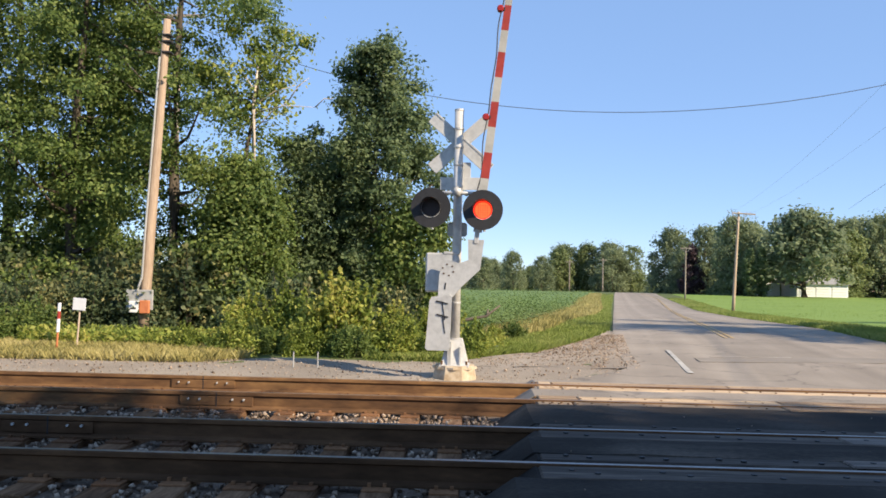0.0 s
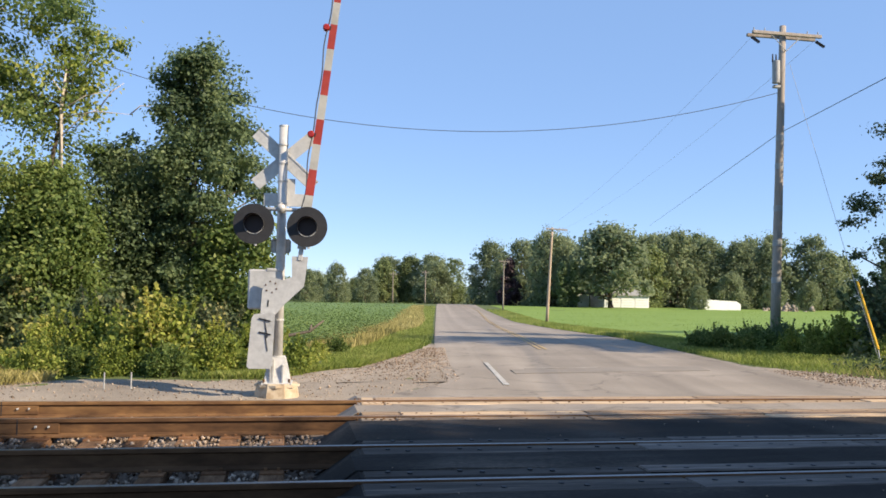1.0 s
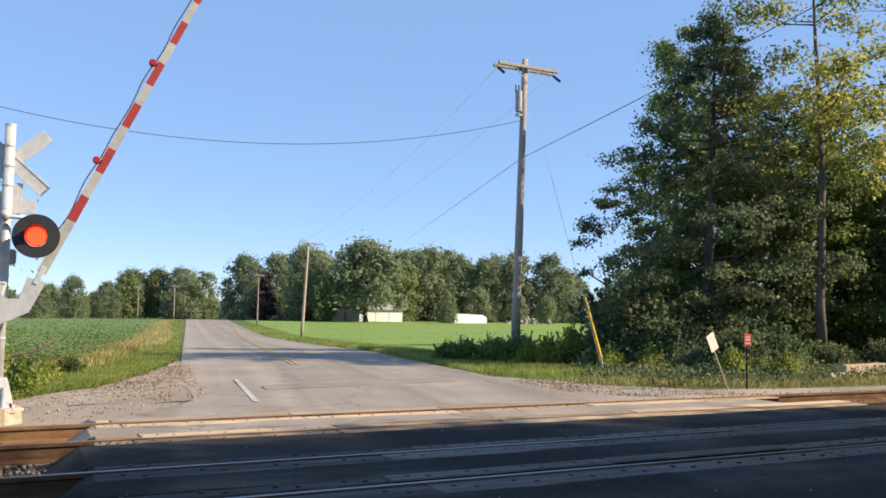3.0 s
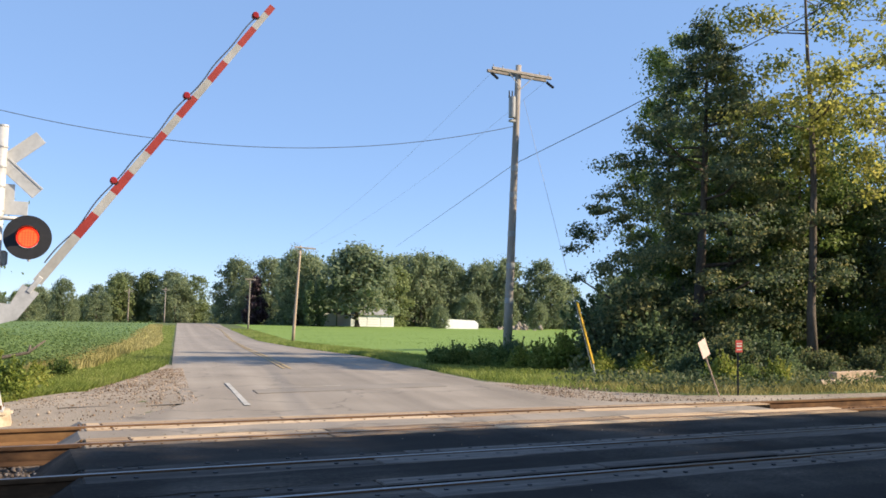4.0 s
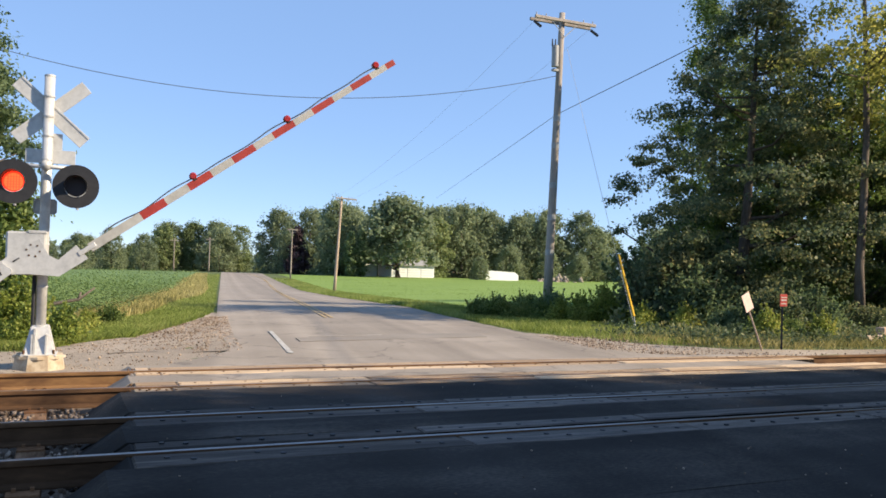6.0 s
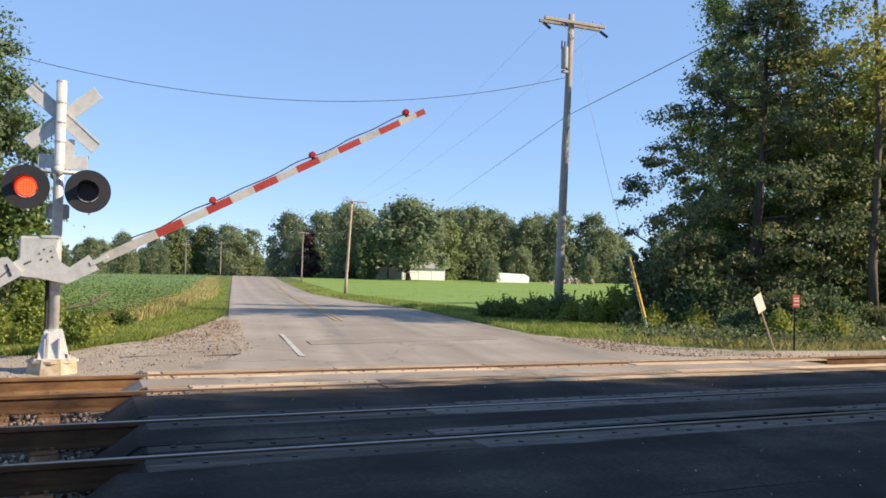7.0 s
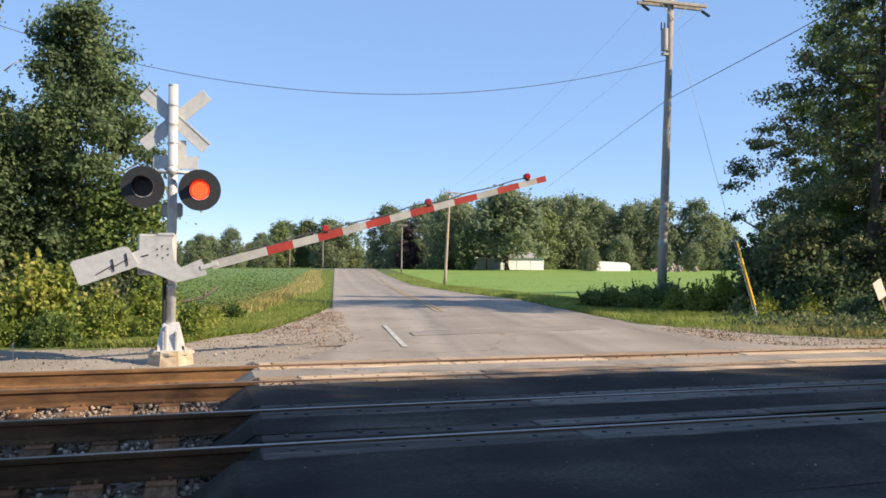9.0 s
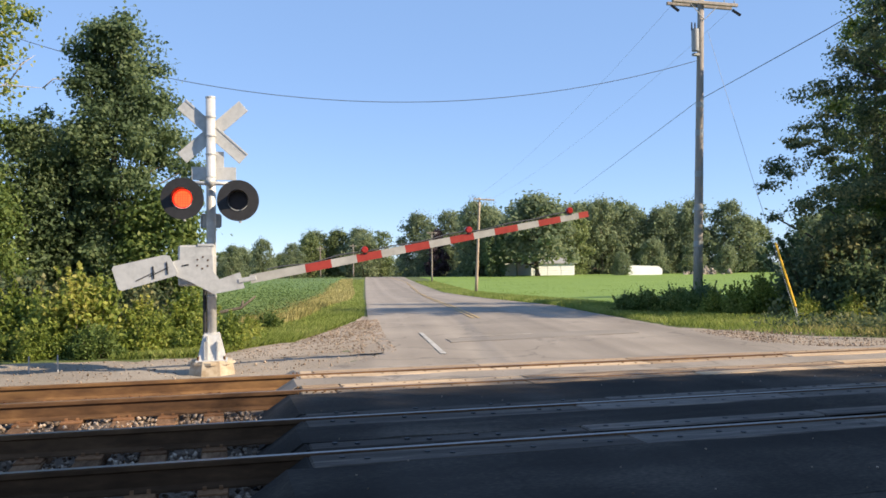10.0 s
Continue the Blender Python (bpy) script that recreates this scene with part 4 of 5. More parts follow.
pole5 = utility_pole(32.5, 215.0, -1.5, 7.0, 0.16, POLE_WOOD, "distant timber utility pole beside the road", (0.5, 1.0, 0))
lpole = utility_pole(-7.62, 19.3, -0.13, 7.28, 0.135, POLE_PALE, "sunlit pale timber service pole with meter boxes", None, 0, (0.37, 0))
bp = part("meter_board", box(-0.32, 0.3, -0.19, -0.14, 0.66, 1.12, 0.01), GREY_METAL, lpole, "grey metal meter board")
part("white_box", box(-0.22, 0.0, -0.27, -0.191, 0.60, 0.86, 0.01), SIDING, lpole, "small white box with a dark mark")
part("dark_mark", box(-0.17, -0.05, -0.276, -0.271, 0.68, 0.72), BLACK, lpole)
part("orange_box", box(0.02, 0.25, -0.27, -0.191, 0.58, 0.88, 0.015), ORANGE, lpole, "rusty orange box")
part("conduit", limb([(-0.06, -0.2, 1.1), (0.02, -0.15, 1.4), (0.06, -0.14, 2.5), (0.26, -0.12, 6.5)], [0.025] * 4, 8), GREY_METAL, lpole, "grey conduit")
for z in (6.6, 6.85, 7.0):
    part("hook", box(0.3, 0.5, -0.12, 0.12, z, z + 0.05, 0.01), BLACK, lpole)

utility_pole(-12.0, 33.1, -0.25, 12.0, 0.17, POLE_WOOD, "timber utility pole standing within the wood", (0.4, 1.1, 0))
cable("power_cable", [catenary((-12.0, 33.0, 11.5), (17.7, 28.9, 9.25), 2.77, 40)], 0.0125, "black sagging service cable between two poles")
cable("power_cable", [[(56.67, 130, 12.99), (24.58, 40, 10.09), (20.28, 25, 9.48), (21.42, 17.0, 11.11), (24.5, -8.0, 17.0)]], 0.016, "black cable rising over the roadside trees")
cable("power_cable", [catenary((16.7, 28.9, 11.4), (20.9, 70, 7.1), 0.7), catenary((19.3, 28.9, 11.4), (22.4, 70, 7.05), 0.7)], 0.0045, "thin pale wire along the road", GREY_METAL)
cable("power_cable", [catenary((20.9, 70, 7.1), (30.3, 125, 6.3), 0.6), catenary((22.4, 70, 7.05), (31.6, 125, 6.3), 0.6)], 0.005, "thin pale wire along the road", GREY_METAL)
cable("guy_wire", [catenary((18.2, 28.9, 10.4), (13.89, 18.3, -0.1), 0.1)], 0.007, "thin steel guy wire", GREY_METAL)
g0, g1 = Vector((13.89, 18.3, 0.12)), Vector((18.2, 28.9, 10.4))
gd = (g1 - g0).normalized()
guard = link("guy_guard", tube(g0 + gd * 0.25, g0 + gd * 2.75, 0.029, n=10), YELLOW)
tagged(guard, "yellow plastic guard on a guy wire", "guy guard")
part("anchor_rod", tube((13.86, 18.23, -0.15), g0 + gd * 0.3, 0.014, n=6), GREY_METAL, guard)


def small_sign(name, x, y, tip, size, post_mat, plate_mat, label, yaw=0.0, bars=None, square=False):
    """A low post with a small plate; tip is the top of the post seen from its foot."""
    z = float(ground_z(y))
    ob = empty(name, pose(x, y, z), label, "sign")
    part("post", tube((0, 0, -0.1), tip, 0.028 if square else 0.018, n=4 if square else 8), post_mat, ob)
    t = Vector(tip)
    q = t.to_track_quat("Z", "Y").to_matrix().to_4x4()
    m = Matrix.Translation(t) @ pose(0, 0, 0, 0, math.degrees(math.atan2(tip[0], tip[2])), 0) @ pose(0, 0, 0, 0, 0, yaw)
    w, h = size
    p = part("plate", box(-w / 2, w / 2, -0.035, -0.028, -h, 0.02, 0.003, None, m), plate_mat, ob)
    for z0, hh, mat in bars or ():
        part("writing_bar", box(-w * 0.38, w * 0.38, -0.040, -0.0355, z0 * h - h, z0 * h - h + hh, 0, None, m), mat, p)
    return ob


small_sign("marker_sign", 13.7, 13.6, (-0.55, 0.05, 1.22), (0.27, 0.36), POLE_PALE, PINKISH, "faded orange and white sign on a leaning post", 10)
small_sign("warning_sign", 14.45, 13.85, (0, 0, 1.22), (0.26, 0.25), BLACK, RED, "small red sign with pale writing on a black post", 10, [(0.2, 0.02, WHITE), (0.5, 0.03, WHITE), (0.75, 0.02, WHITE)], True)
small_sign("white_sign", -7.45, 15.75, (0.06, 0, 1.0), (0.27, 0.21), POLE_PALE, SIDING, "blank white sign on a grey post", -8)
ms = empty("marker_stake", pose(-7.55, 15.2, -0.14, 0, 2, 0), "red and white striped marker stake", "marker")
for z0, z1, mt in ((-0.1, 0.42, ORANGE), (0.42, 0.66, SIDING), (0.66, 0.8, RED), (0.8, 0.95, SIDING)):
    part("band", tube((0, 0, z0), (0, 0, z1), 0.03 if z0 > 0.4 else 0.018, n=10), mt, ms)
for x, y in ((-3.0, 14.2), (-2.6, 14.25)):
    tagged(link("marker_peg", tube((x, y, -0.2), (x, y, 0.12), 0.012, n=6), GREY_METAL), "thin grey metal peg in the gravel", "peg")
for k, (x, y, a) in enumerate(((19.2, 14.9, 8), (20.4, 15.3, 4), (19.9, 15.1, 12))):
    bm = box(-1.1, 1.1, -0.11, 0.11, 0, 0.2, 0.015, None, pose(x, y, float(ground_z(y)) + 0.02 + 0.18 * (k == 2), 0, 0, a))
    tagged(link("old_sleeper", bm, POLE_PALE), "discarded weathered timber sleeper in the grass", "sleeper", "discarded sleepers")
fb = limb([(-0.9, 20.0, -0.1), (-0.2, 20.0, 0.42), (0.3, 20.0, 0.52), (0.62, 20.0, 0.78)], [0.05, 0.042, 0.035, 0.02], 7)
limb([(0.3, 20.0, 0.52), (0.34, 20.02, 0.68)], [0.035, 0.02], 6, fb)
tagged(link("fallen_branch", fb, BARK, None, "", True), "broken grey branch caught in the weeds", "branch")

# ---- buildings ----
garage = empty("garage", pose(0, 0, 0), "long white garage with three doors under trees", "house")
gz = -1.05
part("wall", box(61.0, 70.6, 162, 170, gz, gz + 2.5, 0.02), SIDING, garage)
part("roof", plate([(162 - 0.5, gz + 2.45), (166, gz + 4.3), (170.5, gz + 2.45), (170.5, gz + 2.6), (166, gz + 4.5), (161.5, gz + 2.6)], 60.6, 71.0), ROOFING, garage).matrix_basis = Matrix(((0, 1, 0, 0), (1, 0, 0, 0), (0, 0, 1, 0), (0, 0, 0, 1)))
part("gable", plate([(162.05, gz + 2.45), (166, gz + 4.25), (169.95, gz + 2.45)], 70.5, 70.62), SIDING, garage).matrix_basis = Matrix(((0, 1, 0, 0), (1, 0, 0, 0), (0, 0, 1, 0), (0, 0, 0, 1)))
for k in range(3):
    dr = part("garage_door", box(61.6 + 3.0 * k, 64.2 + 3.0 * k, 161.93, 161.99, gz, gz + 2.1, 0.01), SIDING, garage, "white panelled garage door")
    for q in range(1, 4):
        part("groove", box(61.65 + 3.0 * k, 64.15 + 3.0 * k, 161.915, 161.928, gz + q * 0.52, gz + q * 0.52 + 0.04), GREY_METAL, dr)
house = empty("house", pose(0, 0, 0), "white house wing half hidden by trees", "house")
part("wall", box(54.5, 60.0, 168, 176, gz, gz + 2.6, 0.02), SIDING, house)
part("roof", plate([(54.2, gz + 2.55), (57.2, gz + 4.2), (60.3, gz + 2.55), (60.3, gz + 2.7), (57.2, gz + 4.4), (54.2, gz + 2.7)], 167.6, 176.4), ROOFING, house)
part("window", box(56.5, 57.6, 167.93, 167.99, gz + 0.9, gz + 1.9), LENS_DARK, house)
tank = bmesh.new()
pts = [(a, b) for a, b in [(77.9, gz), (77.9, gz + 1.75), (78.4, gz + 2.0), (84.6, gz + 1.75), (85.5, gz + 1.2), (85.5, gz)]]
shelter = link("storage_shelter", plate(pts, 152.5, 156, tank), SIDING)
tagged(shelter, "long low white storage shelter", "shelter")
tagged(new("stone_heap", stones("stone_heap", *(np.random.default_rng(3).normal(size=(3, 60)) * np.array([[1.6], [1.0], [0.35]]) + np.array([[93.5], [150.0], [-0.9]])), 0.6, GRAVEL, np.random.default_rng(5))), "pale heap of stones on the meadow edge", "stones", "", "stuff")

# ---- woods ----
def place(name, meshes, x, y, turn, s, label, group="", sz=None):
    ob = tree(name, meshes, pose(x, y, float(ground_z(y)) - 0.05, 0, 0, turn), label, group)
    ob.scale = (s, s, sz or s)
    return ob


def spread_crown(f):
    return (0.55 + 0.6 * math.sin(math.pi * min(1, f * 1.05)) ** 0.8) * (1 if f < 0.85 else 0.8)


LW = "woods west of the road"
# tall mixed trees behind the service pole
for k, (x, y, h, r, mt) in enumerate(((-8.0, 22.2, 12.5, 2.5, LEAF_A), (-10.4, 21.6, 12, 2.5, LEAF_A), (-12.6, 22.5, 13, 2.7, LEAF_A), (-15.0, 21.5, 11.5, 2.6, LEAF_A), (-11.6, 25.0, 12.5, 1.6, LEAF_B), (-5.95, 21.5, 4.2, 1.0, LEAF_A), (-18, 24, 13, 3.2, LEAF_A))):
    place("tree", tree_meshes(0.4, h, r, spread_crown, 300, 135, 0.072, mt, 20 + k, 0.44, 0.2, boughs=60), x, y, 40 * k, 1, "tall dense broadleaf tree hung with vines at the wood's edge", LW)
place("tree", tree_meshes(5.9, 8.6, 1.9, oval, 34, 120, 0.08, LEAF_BUSH, 40, 0.45, 0.13, 0.9), -6.9, 23.0, 0, 1, "sunlit yellow-green tree top leaning over the wood", LW)
# single tree, and the vine-hung stump beside it
place("tree", tree_meshes(0.6, 8.1, 2.15, lambda f: (0.95 if f < 0.6 else 0.95 - 1.3 * (f - 0.6)) * (0.92 + 0.14 * math.sin(14 * f)), 480, 115, 0.078, LEAF_B, 51, 0.36, 0.17, 0.05, boughs=80), -2.85, 24.0, 10, 1, "tall slender dark green tree beside the field", LW)
place("tree", tree_meshes(0.3, 5.3, 1.0, column, 190, 110, 0.078, LEAF_B, 52, 0.38, 0.16), -4.95, 23.6, 0, 1, "dead stump wrapped in dark climbing vines", LW)
place("tree", tree_meshes(0.3, 3.4, 1.1, oval, 90, 110, 0.085, LEAF_A, 53, 0.45, 0.1), -1.6, 22.6, 0, 1, "young leafy tree at the field corner", LW)
place("tree", tree_meshes(0.3, 5.6, 1.3, oval, 170, 110, 0.082, LEAF_B, 54, 0.45, 0.12), -4.0, 25.6, 0, 1, "dark young tree between its taller neighbours", LW)
snag = limb([(-6.25, 23.3, 0), (-6.2, 23.3, 4.4), (-6.25, 23.3, 6.2), (-6.15, 23.3, 7.3)], [0.075, 0.062, 0.05, 0.02], 8)
for a, b in (((-6.22, 23.3, 5.4), (-5.3, 23.3, 6.2)), ((-6.24, 23.3, 5.9), (-4.5, 23.2, 6.05)), ((-6.22, 23.3, 6.5), (-7.0, 23.3, 7.4)), ((-5.3, 23.3, 6.2), (-4.7, 23.3, 6.9)), ((-6.24, 23.3, 6.1), (-5.1, 23.4, 6.7)), ((-4.5, 23.2, 6.05), (-4.0, 23.2, 6.3))):
    limb([a, Vector(a).lerp(Vector(b), 0.5) + Vector((0, 0, 0.12)), b], [0.022, 0.015, 0.006], 5, snag)
for v in snag.verts:
    v.co = Vector((v.co.x * 0.965, v.co.y * 0.965, 1.45 + (v.co.z - 1.45) * 0.965))
tagged(link("dead_tree", snag, DEADWOOD, None, "", True), "bare pale dead tree with thin branches", "tree")

RW = "woods east of the road"
def corner_crown(f):
    """Broad low boughs that narrow to a pointed top."""
    return 0.92 + 0.75 * f if f < 0.34 else 1.175 - 1.5 * (f - 0.34) if f < 0.76 else max(0.1, 0.545 - 2.0 * (f - 0.76))


place("tree", tree_meshes(0.4, 11.7, 3.75, corner_crown, 560, 105, 0.076, LEAF_R, 61, 0.38, 0.22, 0.5, droop=0.3, boughs=92), 19.6, 20.5, 0, 1, "large dark broad-based tree at the road corner", RW)
for k, (x, y, h, r, mt) in enumerate(((22.6, 22.0, 9.0, 2.0, LEAF_A), (24.6, 20.6, 9.0, 2.4, LEAF_A), (27.4, 21.6, 9.6, 2.7, LEAF_A), (23.0, 25.6, 13.0, 1.9, LEAF_A), (31.5, 33.0, 10.5, 3.0, LEAF_A), (32.5, 29.5, 9.5, 3.0, LEAF_B), (36, 33, 10.5, 3.4, LEAF_A), (30.5, 22.0, 7, 2.6, LEAF_R), (26.2, 20.4, 6.5, 2.2, LEAF_R), (29.0, 16.6, 8.0, 2.4, LEAF_R), (32.5, 16.2, 9.0, 2.6, LEAF_R))):
    place("tree", tree_meshes(0.3, h, r, spread_crown, 210, 100, 0.092, mt, 70 + k, 0.48, 0.2, droop=0.4, boughs=44), x, y, 33 * k, 1, "tall dark tree in the shaded wood", RW)
place("tree", tree_meshes(6.3, 14.8, 2.7, oval, 110, 80, 0.09, LEAF_Y, 81, 0.5, 0.15, boughs=26), 21.05, 17.3, 0, 1, "tall straight-trunked tree with yellowing sunlit leaves", RW)
place("tree", tree_meshes(5.0, 13.6, 2.5, oval, 95, 80, 0.09, LEAF_Y, 82, 0.5, 0.12, boughs=24), 24.3, 16.9, 0, 1, "tall thin tree with yellowing sunlit leaves", RW)
# woods behind the near side of the tracks, whose shade lies over the rails
for k in range(13):
    h = 16.7 + 0.7 * math.sin(k * 2.3)
    place("tree", tree_meshes(1.0, h, 2.9, spread_crown, 210, 55, 0.27, LEAF_B, 90 + k, 0.85, 0.3), 13.6 + 3.0 * k, -6.2 + 0.5 * math.sin(k * 1.7), 50 * k, 1, "tall dark tree behind the near side of the tracks", "woods behind the tracks")

# ---- bushes ----
def bush_meshes(h, r, n, per, size, mat, seed):
    """A low tangle of clumps with loose leafy shoots that stand out of it."""
    rg = np.random.default_rng(seed)
    f = rg.uniform(0, 1, n)
    a = rg.uniform(0, 2 * math.pi, n)
    rad = r * np.sqrt(np.maximum(0.02, 1 - f ** 2)) * np.sqrt(rg.uniform(0.1, 1, n)) * (0.85 + 0.3 * np.sin(3 * a + seed))
    c = np.stack([rad * np.cos(a), rad * np.sin(a), 0.1 + 0.72 * h * f], -1)
    pts = np.repeat(c, per, 0) + rg.normal(size=(n * per, 3)) * np.repeat(rg.uniform(0.08, 0.2, n), per)[:, None]
    bm = bmesh.new()
    runs = [pts]
    for k in range(18):
        b, q = rg.uniform(0, 2 * math.pi), rg.uniform(0.1, 0.8) * r
        foot = np.array([0.5 * q * math.cos(b), 0.5 * q * math.sin(b), 0.0])
        tip = np.array([1.35 * q * math.cos(b), 1.35 * q * math.sin(b), h * rg.uniform(0.8, 1.3) * (1.1 - 0.4 * q / r)])
        mid = (foot + tip) / 2 + np.array([0, 0, 0.18 * h])
        t = rg.uniform(0.35, 1, 70)[:, None]
        line = foot * (1 - t) ** 2 + 2 * mid * t * (1 - t) + tip * t ** 2
        runs.append(line + rg.normal(size=line.shape) * 0.05 * (1.3 - t))
        limb([foot, mid * 0.5 + (foot + tip) / 4, tip], [0.012, 0.009, 0.004], 4, bm)
    pts = np.concatenate(runs)
    pts[:, 2] = np.maximum(pts[:, 2], 0.03)
    stems = bpy.data.meshes.new("stems")
    bm.to_mesh(stems)
    bm.free()
    stems.materials.append(BARK)
    return stems, leaves("crown", pts, size, mat, rg, 0.5, 1.6)


BUSH = [bush_meshes(1.25, 0.85, 70, 70, 0.074, LEAF_BUSH, 201), bush_meshes(1.0, 0.8, 60, 70, 0.06, LEAF_A, 202), bush_meshes(1.5, 0.8, 70, 70, 0.074, LEAF_BUSH, 203), bush_meshes(1.1, 0.9, 66, 70, 0.062, LEAF_B, 204), bush_meshes(1.2, 0.85, 66, 70, 0.062, LEAF_R, 205)]
rng = np.random.default_rng(31)


def bushes(xs, ya, yb, kinds, lo, hi, label, group):
    for x in xs:
        y = rng.uniform(ya, yb)
        if -9.2 < x < -5.7 and y < 19.3:
            continue
        tree("bush", BUSH[kinds[rng.integers(len(kinds))]], pose(x + rng.normal() * 0.15, y, float(ground_z(y)) - 0.04, 0, 0, rng.uniform(0, 360)), label, group, "bush").scale = [rng.uniform(lo, hi)] * 3


bushes(np.arange(-13.5, -0.6, 0.85), 16.8, 18.4, (0, 2, 0, 1), 0.55, 1.0, "tangled yellow-green bramble bush under the trees", "brambles west of the road")
bushes(np.arange(-14, -1.0, 1.0), 18.8, 20.2, (3, 4), 0.7, 1.2, "tall tangled bramble bush under the trees", "brambles west of the road")
bushes(np.arange(-5.5, 0.2, 0.8), 15.9, 16.7, (0, 1), 0.35, 0.6, "low weedy bramble beside the gravel", "brambles west of the road")
bushes(np.arange(-19, -5.5, 1.0), 20.4, 21.4, (3, 4), 1.3, 1.8, "dark tall undergrowth within the wood", "brambles west of the road")
bushes((0.3, 0.9, -0.2), 19.6, 21.2, (0, 1), 0.3, 0.5, "low bramble at the field corner", "brambles west of the road")
bushes((12.2, 12.8, 13.3, 13.9, 14.6, 15.4), 23.3, 25.2, (1, 3, 1), 0.55, 0.85, "dark green leafy roadside bush", "roadside bushes")
bushes((14.3, 14.9, 15.5, 16.1, 16.7, 17.3), 21.2, 23.2, (4, 2, 0), 0.45, 0.85, "tangled brown and green roadside bramble", "roadside bushes")
bushes((14.9, 15.7, 16.5), 18.6, 19.6, (0, 0, 1), 0.45, 0.7, "low tangled green roadside bramble", "roadside bushes")
bushes(np.arange(16, 31, 0.9), 16.2, 17.2, (3, 4, 4), 0.6, 1.1, "dark tangled undergrowth below the trees", "undergrowth east of the road")
bushes((15.6, 16.4, 17.3, 22.5, 23.4, 24.5, 25.6, 26.8), 15.2, 15.9, (0, 1), 0.4, 0.75, "low weedy undergrowth below the trees", "undergrowth east of the road")
bushes((16.8, 17.4, 18.0, 18.6, 19.3, 20.0), 19.0, 20.4, (3, 4, 4), 1.0, 1.6, "dark tangled undergrowth below the trees", "undergrowth east of the road")

bushes((16.4, 17.0, 17.6, 18.3), 20.4, 21.8, (3, 4, 4), 1.7, 2.3, "tall dark thicket at the foot of the corner tree", "undergrowth east of the road")

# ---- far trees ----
WILLOW = tree_meshes(2.1, 10, 4.2, lambda f: math.sqrt(max(0.03, 1 - f ** 2)), 150, 42, 0.34, LEAF_HAZED, 309, 0.95, 0.3)
def full_crown(f):
    return math.sqrt(max(0.03, 1 - f ** 2.4))


FAR = [tree_meshes(0.3, 10, 3.5, spread_crown, 210, 34, 0.27, LEAF_HAZED, 301, 0.72, 0.2, droop=0.8), tree_meshes(0.3, 10, 3.0, oval, 190, 34, 0.27, LEAF_HAZED2, 302, 0.72, 0.2, droop=0.8),
       tree_meshes(0.2, 10, 4.2, full_crown, 250, 34, 0.27, LEAF_HAZED, 303, 0.75, 0.25, droop=0.8), tree_meshes(0.8, 10, 2.8, spread_crown, 110, 34, 0.27, LEAF_HAZED2, 304, 0.9, 0.16), WILLOW]
CYPRESS = tree_meshes(0.2, 9, 1.1, lambda f: (0.7 + 0.3 * math.sin(math.pi * f)) * (1 - max(0, f - 0.75) * 3.2), 130, 45, 0.28, LEAF_B, 305, 0.4, 0.15)
PURPLE = tree_meshes(0.5, 9, 2.6, cone_shape, 110, 45, 0.3, LEAF_P, 306, 0.6, 0.15)
FG = "far trees along the fields"


def far_tree(kind, x, y, h, turn, label, wide=1.0):
    s = h / (9.0 if kind in (CYPRESS, PURPLE) else 10.0)
    ob = tree("tree", kind, pose(x, y, float(ground_z(y)) - 0.1, 0, 0, turn), label, FG)
    ob.scale = (s * wide, s * wide, s)


rng = np.random.default_rng(77)
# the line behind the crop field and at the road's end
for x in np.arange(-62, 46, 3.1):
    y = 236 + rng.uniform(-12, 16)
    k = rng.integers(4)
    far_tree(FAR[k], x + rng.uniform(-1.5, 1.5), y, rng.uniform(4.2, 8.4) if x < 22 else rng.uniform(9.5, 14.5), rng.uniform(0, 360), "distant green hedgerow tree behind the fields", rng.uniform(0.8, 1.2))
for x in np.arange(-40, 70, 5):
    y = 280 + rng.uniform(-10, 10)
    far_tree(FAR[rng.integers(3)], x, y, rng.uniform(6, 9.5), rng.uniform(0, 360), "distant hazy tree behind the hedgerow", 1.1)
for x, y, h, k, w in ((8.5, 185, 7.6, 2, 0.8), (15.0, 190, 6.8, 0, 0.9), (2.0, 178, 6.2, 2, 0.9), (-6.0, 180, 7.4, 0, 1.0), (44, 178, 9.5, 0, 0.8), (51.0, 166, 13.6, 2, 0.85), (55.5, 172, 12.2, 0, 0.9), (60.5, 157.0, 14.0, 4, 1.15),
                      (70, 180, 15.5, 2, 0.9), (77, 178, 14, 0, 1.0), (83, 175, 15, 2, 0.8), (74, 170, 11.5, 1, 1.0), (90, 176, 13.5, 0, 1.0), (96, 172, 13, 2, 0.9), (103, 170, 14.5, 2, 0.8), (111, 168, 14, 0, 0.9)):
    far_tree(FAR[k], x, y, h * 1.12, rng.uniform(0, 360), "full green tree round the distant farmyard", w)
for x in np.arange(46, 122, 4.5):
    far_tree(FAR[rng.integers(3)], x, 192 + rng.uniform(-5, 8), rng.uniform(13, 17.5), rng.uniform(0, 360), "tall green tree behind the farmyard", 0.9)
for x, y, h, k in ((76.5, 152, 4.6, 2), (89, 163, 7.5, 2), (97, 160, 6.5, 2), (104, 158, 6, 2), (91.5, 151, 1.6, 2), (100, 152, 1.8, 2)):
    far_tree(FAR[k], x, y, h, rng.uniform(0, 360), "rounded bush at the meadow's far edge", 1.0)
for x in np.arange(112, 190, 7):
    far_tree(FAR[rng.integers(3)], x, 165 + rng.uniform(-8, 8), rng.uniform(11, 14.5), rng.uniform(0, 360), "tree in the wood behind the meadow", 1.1)
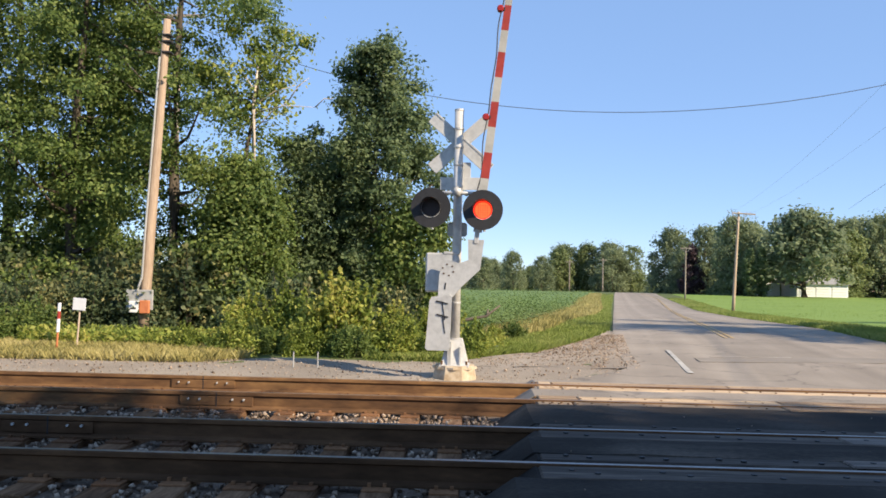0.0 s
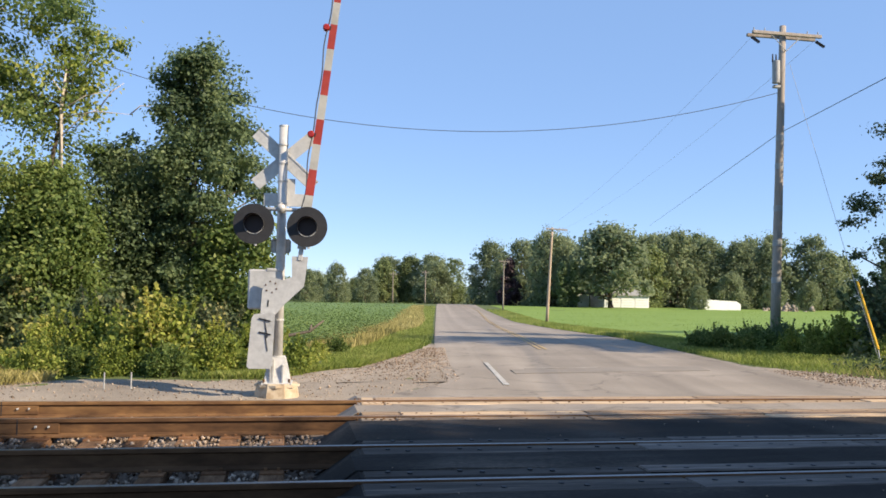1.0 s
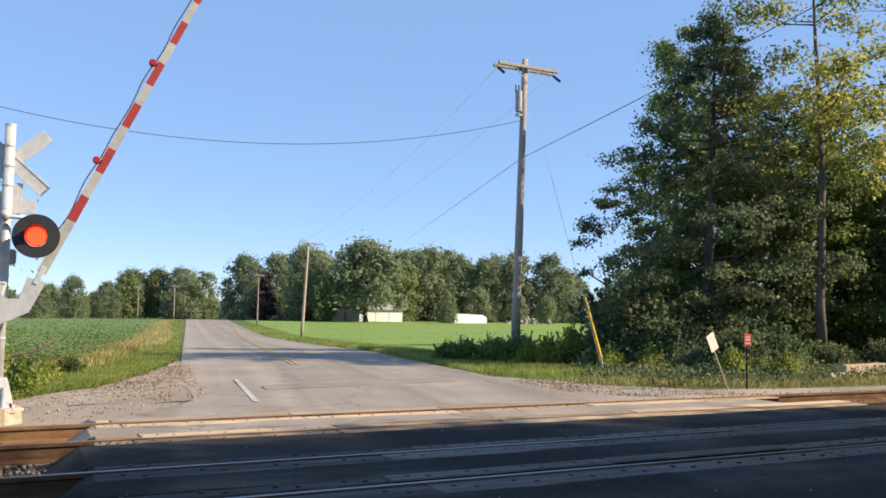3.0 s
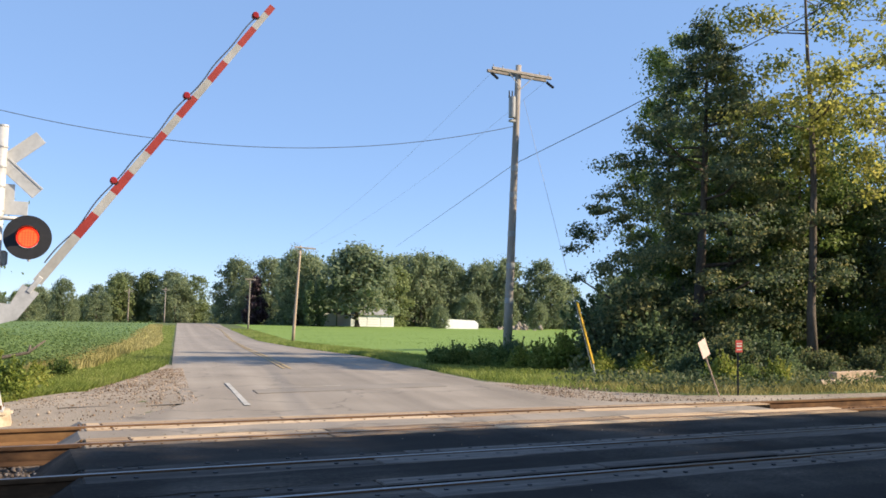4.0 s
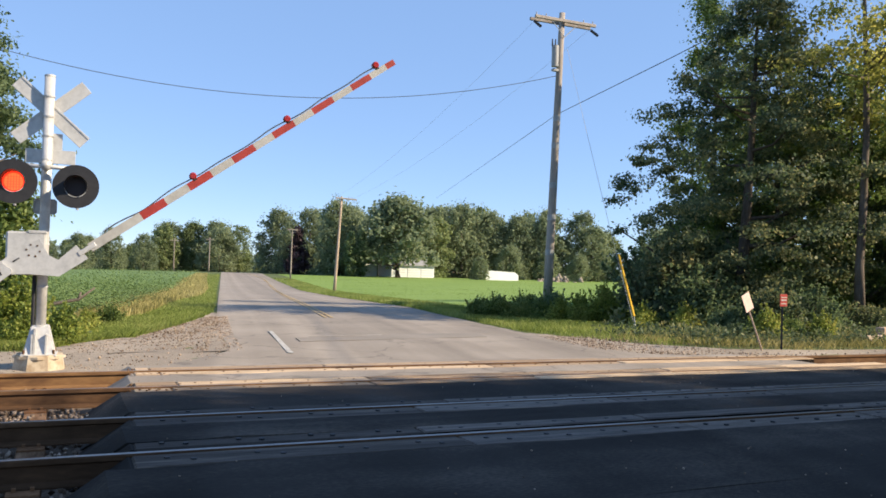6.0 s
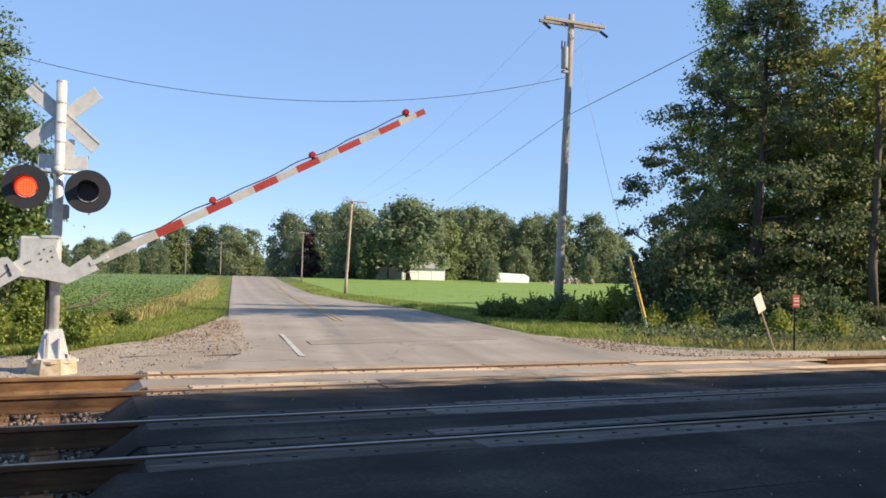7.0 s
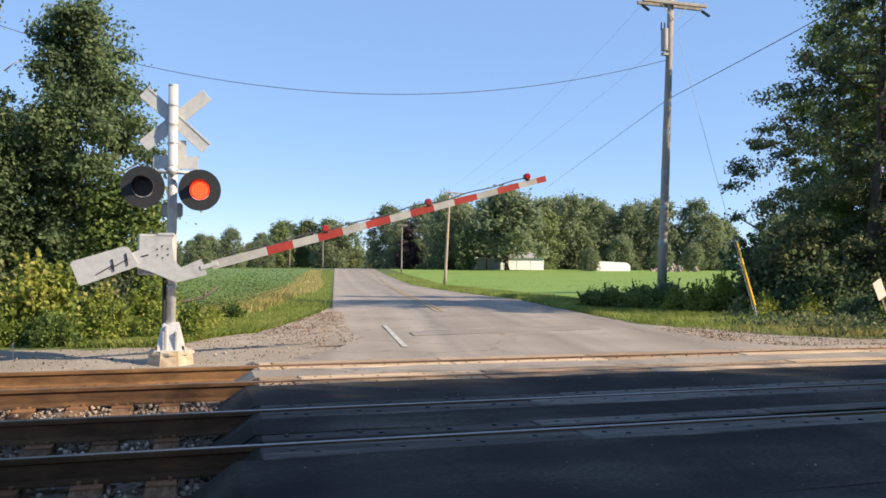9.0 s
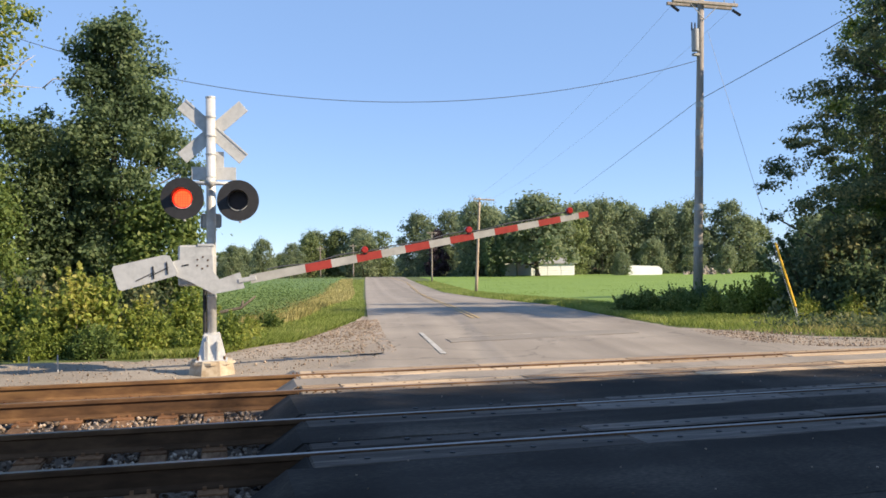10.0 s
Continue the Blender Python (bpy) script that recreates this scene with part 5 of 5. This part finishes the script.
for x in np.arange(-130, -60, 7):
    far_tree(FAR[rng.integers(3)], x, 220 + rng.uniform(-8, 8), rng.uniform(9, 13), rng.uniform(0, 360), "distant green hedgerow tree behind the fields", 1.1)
far_tree(CYPRESS, 50.6, 157, 8.6, 0, "narrow dark green columnar cypress tree")
far_tree(CYPRESS, 52.8, 157, 8.9, 60, "narrow dark green columnar cypress tree")
far_tree(PURPLE, 42.8, 168, 9.6, 0, "dark purple-leaved ornamental garden tree")

# ---- grass and crops ----
rng = np.random.default_rng(41)


def scatter(n, y0, y1, left, right, power=1.7):
    """Places between two edges, thinner with distance."""
    u = rng.uniform(0, 1, n)
    y = (y0 ** (1 - power) + u * (y1 ** (1 - power) - y0 ** (1 - power))) ** (1 / (1 - power))
    return rng.uniform(np.interp(y, *zip(*left)), np.interp(y, *zip(*right))), y


def stuff(name, me, label, category):
    return tagged(new(name, me), label, category, "", "stuff")


VERGE_L = [(15, -3.5), (16.3, -0.4), (17.6, 0.6), (23, 1.0), (44, 4.6), (110, 14.5), (165, 24)]
VERGE_R = [(15, -0.9), (16.3, 0.1), (17.6, 1.2), (20.6, 2.4), (24, 3.5), (26.4, 4.2), (61, 9.8), (146, 23.9), (165, 27)]
x, y = scatter(60000, 15.6, 150, VERGE_L, VERGE_R, 2.2)
stuff("verge_grass", blades("verge_grass", x, y, 0.15 * np.clip(y / 30, 0.9, 1.1), 0.006 * np.clip(y / 16, 1, 5), GRASS, rng, 0, 0.9), "lush green grass on the road verge", "grass")
x, y = scatter(22000, 21, 150, [(21, 0.2), (24, 0.6), (44, 3.6), (110, 13.5), (165, 23.2)], [(21, 0.9), (24, 2.0), (44, 6.4), (70, 10.6), (110, 16.4), (165, 24.8)], 1.7)
stuff("dry_grass", blades("dry_grass", x, y, 0.30, 0.008 * np.clip(y / 16, 1, 5), GRASS_DRY, rng), "tall dry yellow grass along the crop's edge", "grass")
x, y = scatter(42000, 14.4, 16.9, [(14, -16), (17, -16)], [(14.4, -4.8), (15.2, -4.0), (16.9, -4.6)], 1.2)
stuff("dry_grass", blades("dry_grass", x, y, 0.17, 0.005, GRASS_DRY, rng, 0, 0.9), "mown straw-coloured grass beside the gravel path", "grass")
x, y = scatter(20000, 16.3, 18.0, [(15, -8.5), (18, -9.5)], [(16.3, -0.6), (18, 0.8)], 1.2)
stuff("weeds", leaves("weeds", np.stack([x, y, ground_z(y) + 0.42 * rng.beta(1.2, 2, len(x))], -1), 0.055, LEAF_BUSH, rng, 0.5, 2.2), "tall green weeds before the brambles", "grass")
x, y = scatter(45000, 15.0, 130, [(15, 12.2), (17, 10.9), (19, 10.7), (24.6, 11.4), (50, 15.3), (83, 21.0), (147, 32.3)], [(15, 26), (17, 24), (19, 15), (24.6, 13.4), (50, 17.8), (83, 24), (147, 35.6)], 2.0)
stuff("verge_grass", blades("verge_grass", x, y, 0.15 * np.clip(y / 30, 0.9, 1.1), 0.006 * np.clip(y / 16, 1, 5), GRASS, rng, 0, 0.9), "rough green grass on the road verge", "grass")
x, y = scatter(9000, 13.7, 16.4, [(13.7, 14.5), (15, 12.5), (16.4, 11.5)], [(13.7, 34), (16.4, 34)], 1.2)
stuff("dry_grass", blades("dry_grass", x, y, 0.2, 0.005, GRASS_DRY, rng, 0, 0.9), "pale seeding grass beside the tracks", "grass")
x, y = scatter(24000, 14.2, 17.6, [(14.2, 15), (15, 13), (17.4, 12)], [(13.7, 34), (17.4, 34)], 1.2)
stuff("weeds", leaves("weeds", np.stack([x, y, ground_z(y) + 0.42 * rng.beta(1.2, 2, len(x))], -1), 0.05, LEAF_R, rng, 0.5, 2.2), "tall green weeds beside the tracks", "grass")
x, y = scatter(50000, 24, 160, [(24, 13), (50, 17.6), (83, 23.8), (147, 35.4), (172, 39)], [(24, 30), (60, 110), (165, 200)], 1.6)
stuff("meadow_grass", blades("meadow_grass", x, y, 0.045 * np.clip(y / 40, 1, 1.8), 0.008 * np.clip(y / 20, 1, 5), leafy("meadow_blades", (0.14, 0.215, 0.035), (0.18, 0.265, 0.045), (0.225, 0.3, 0.065), 0.5, 0.7, 0.1), rng), "short bright green meadow grass", "grass")
x, y = scatter(100000, 22.5, 168, [(22.5, -6), (60, -16), (168, -110)], FIELD_L_R, 1.6)
x = np.round(x / 0.5) * 0.5 + rng.normal(size=len(x)) * 0.16
pts = np.stack([x, y, ground_z(y) + rng.uniform(0.12, 0.5, len(x))], -1)
stuff("crop", leaves("crop", pts, 0.06 * np.clip(y / 26, 1, 3.0)[:, None], CROP, rng, 1.6, 1.2), "knee-high green bean plants in rows", "crop")


# ---- what moves ----
GATE = [(0.0, 83.4), (0.5, 83.4), (1.0, 83.4), (1.5, 79.6), (2.0, 74.8), (2.5, 70.2), (3.0, 65.0), (3.5, 60.0), (4.5, 50.2), (5.0, 45.2), (5.5, 40.1), (6.2, 33.9), (7.0, 27.9), (7.5, 24.8), (8.0, 21.6), (8.5, 18.2), (9.0, 15.4), (9.5, 12.8), (10.0, 10.4)]
# spans of time in which each lamp shines, its added vane swung open
SHINES = {"east": [(-1, 0.43), (1.14, 1.73), (2.45, 3.06), (3.72, 4.36), (5.06, 5.64), (6.3, 6.94), (7.56, 8.24), (8.84, 9.52)],
          "west": [(0.46, 0.96), (1.75, 2.43), (3.1, 3.7), (4.38, 5.04), (5.66, 6.28), (6.96, 7.54), (8.26, 8.82), (9.55, 11)]}


def motions():
    walk(arm, [(t, pose(*PIVOT, 0, -a, 0)) for t, a in GATE])
    for k, spans in SHINES.items():
        vane, (x, y, z) = shutters[k]
        rows = [(0.0, pose(x, y, z, 86 if spans[0][0] < 0 else 0))]
        for a, b in spans:
            if a > 0:
                rows += [(a - 0.034, pose(x, y, z)), (a, pose(x, y, z, 86))]
            if b < 10:
                rows += [(b, pose(x, y, z, 86)), (b + 0.034, pose(x, y, z))]
        rows.append((10.0, pose(x, y, z, 86 if spans[-1][1] > 10 else 0)))
        walk(vane, rows)


motions()
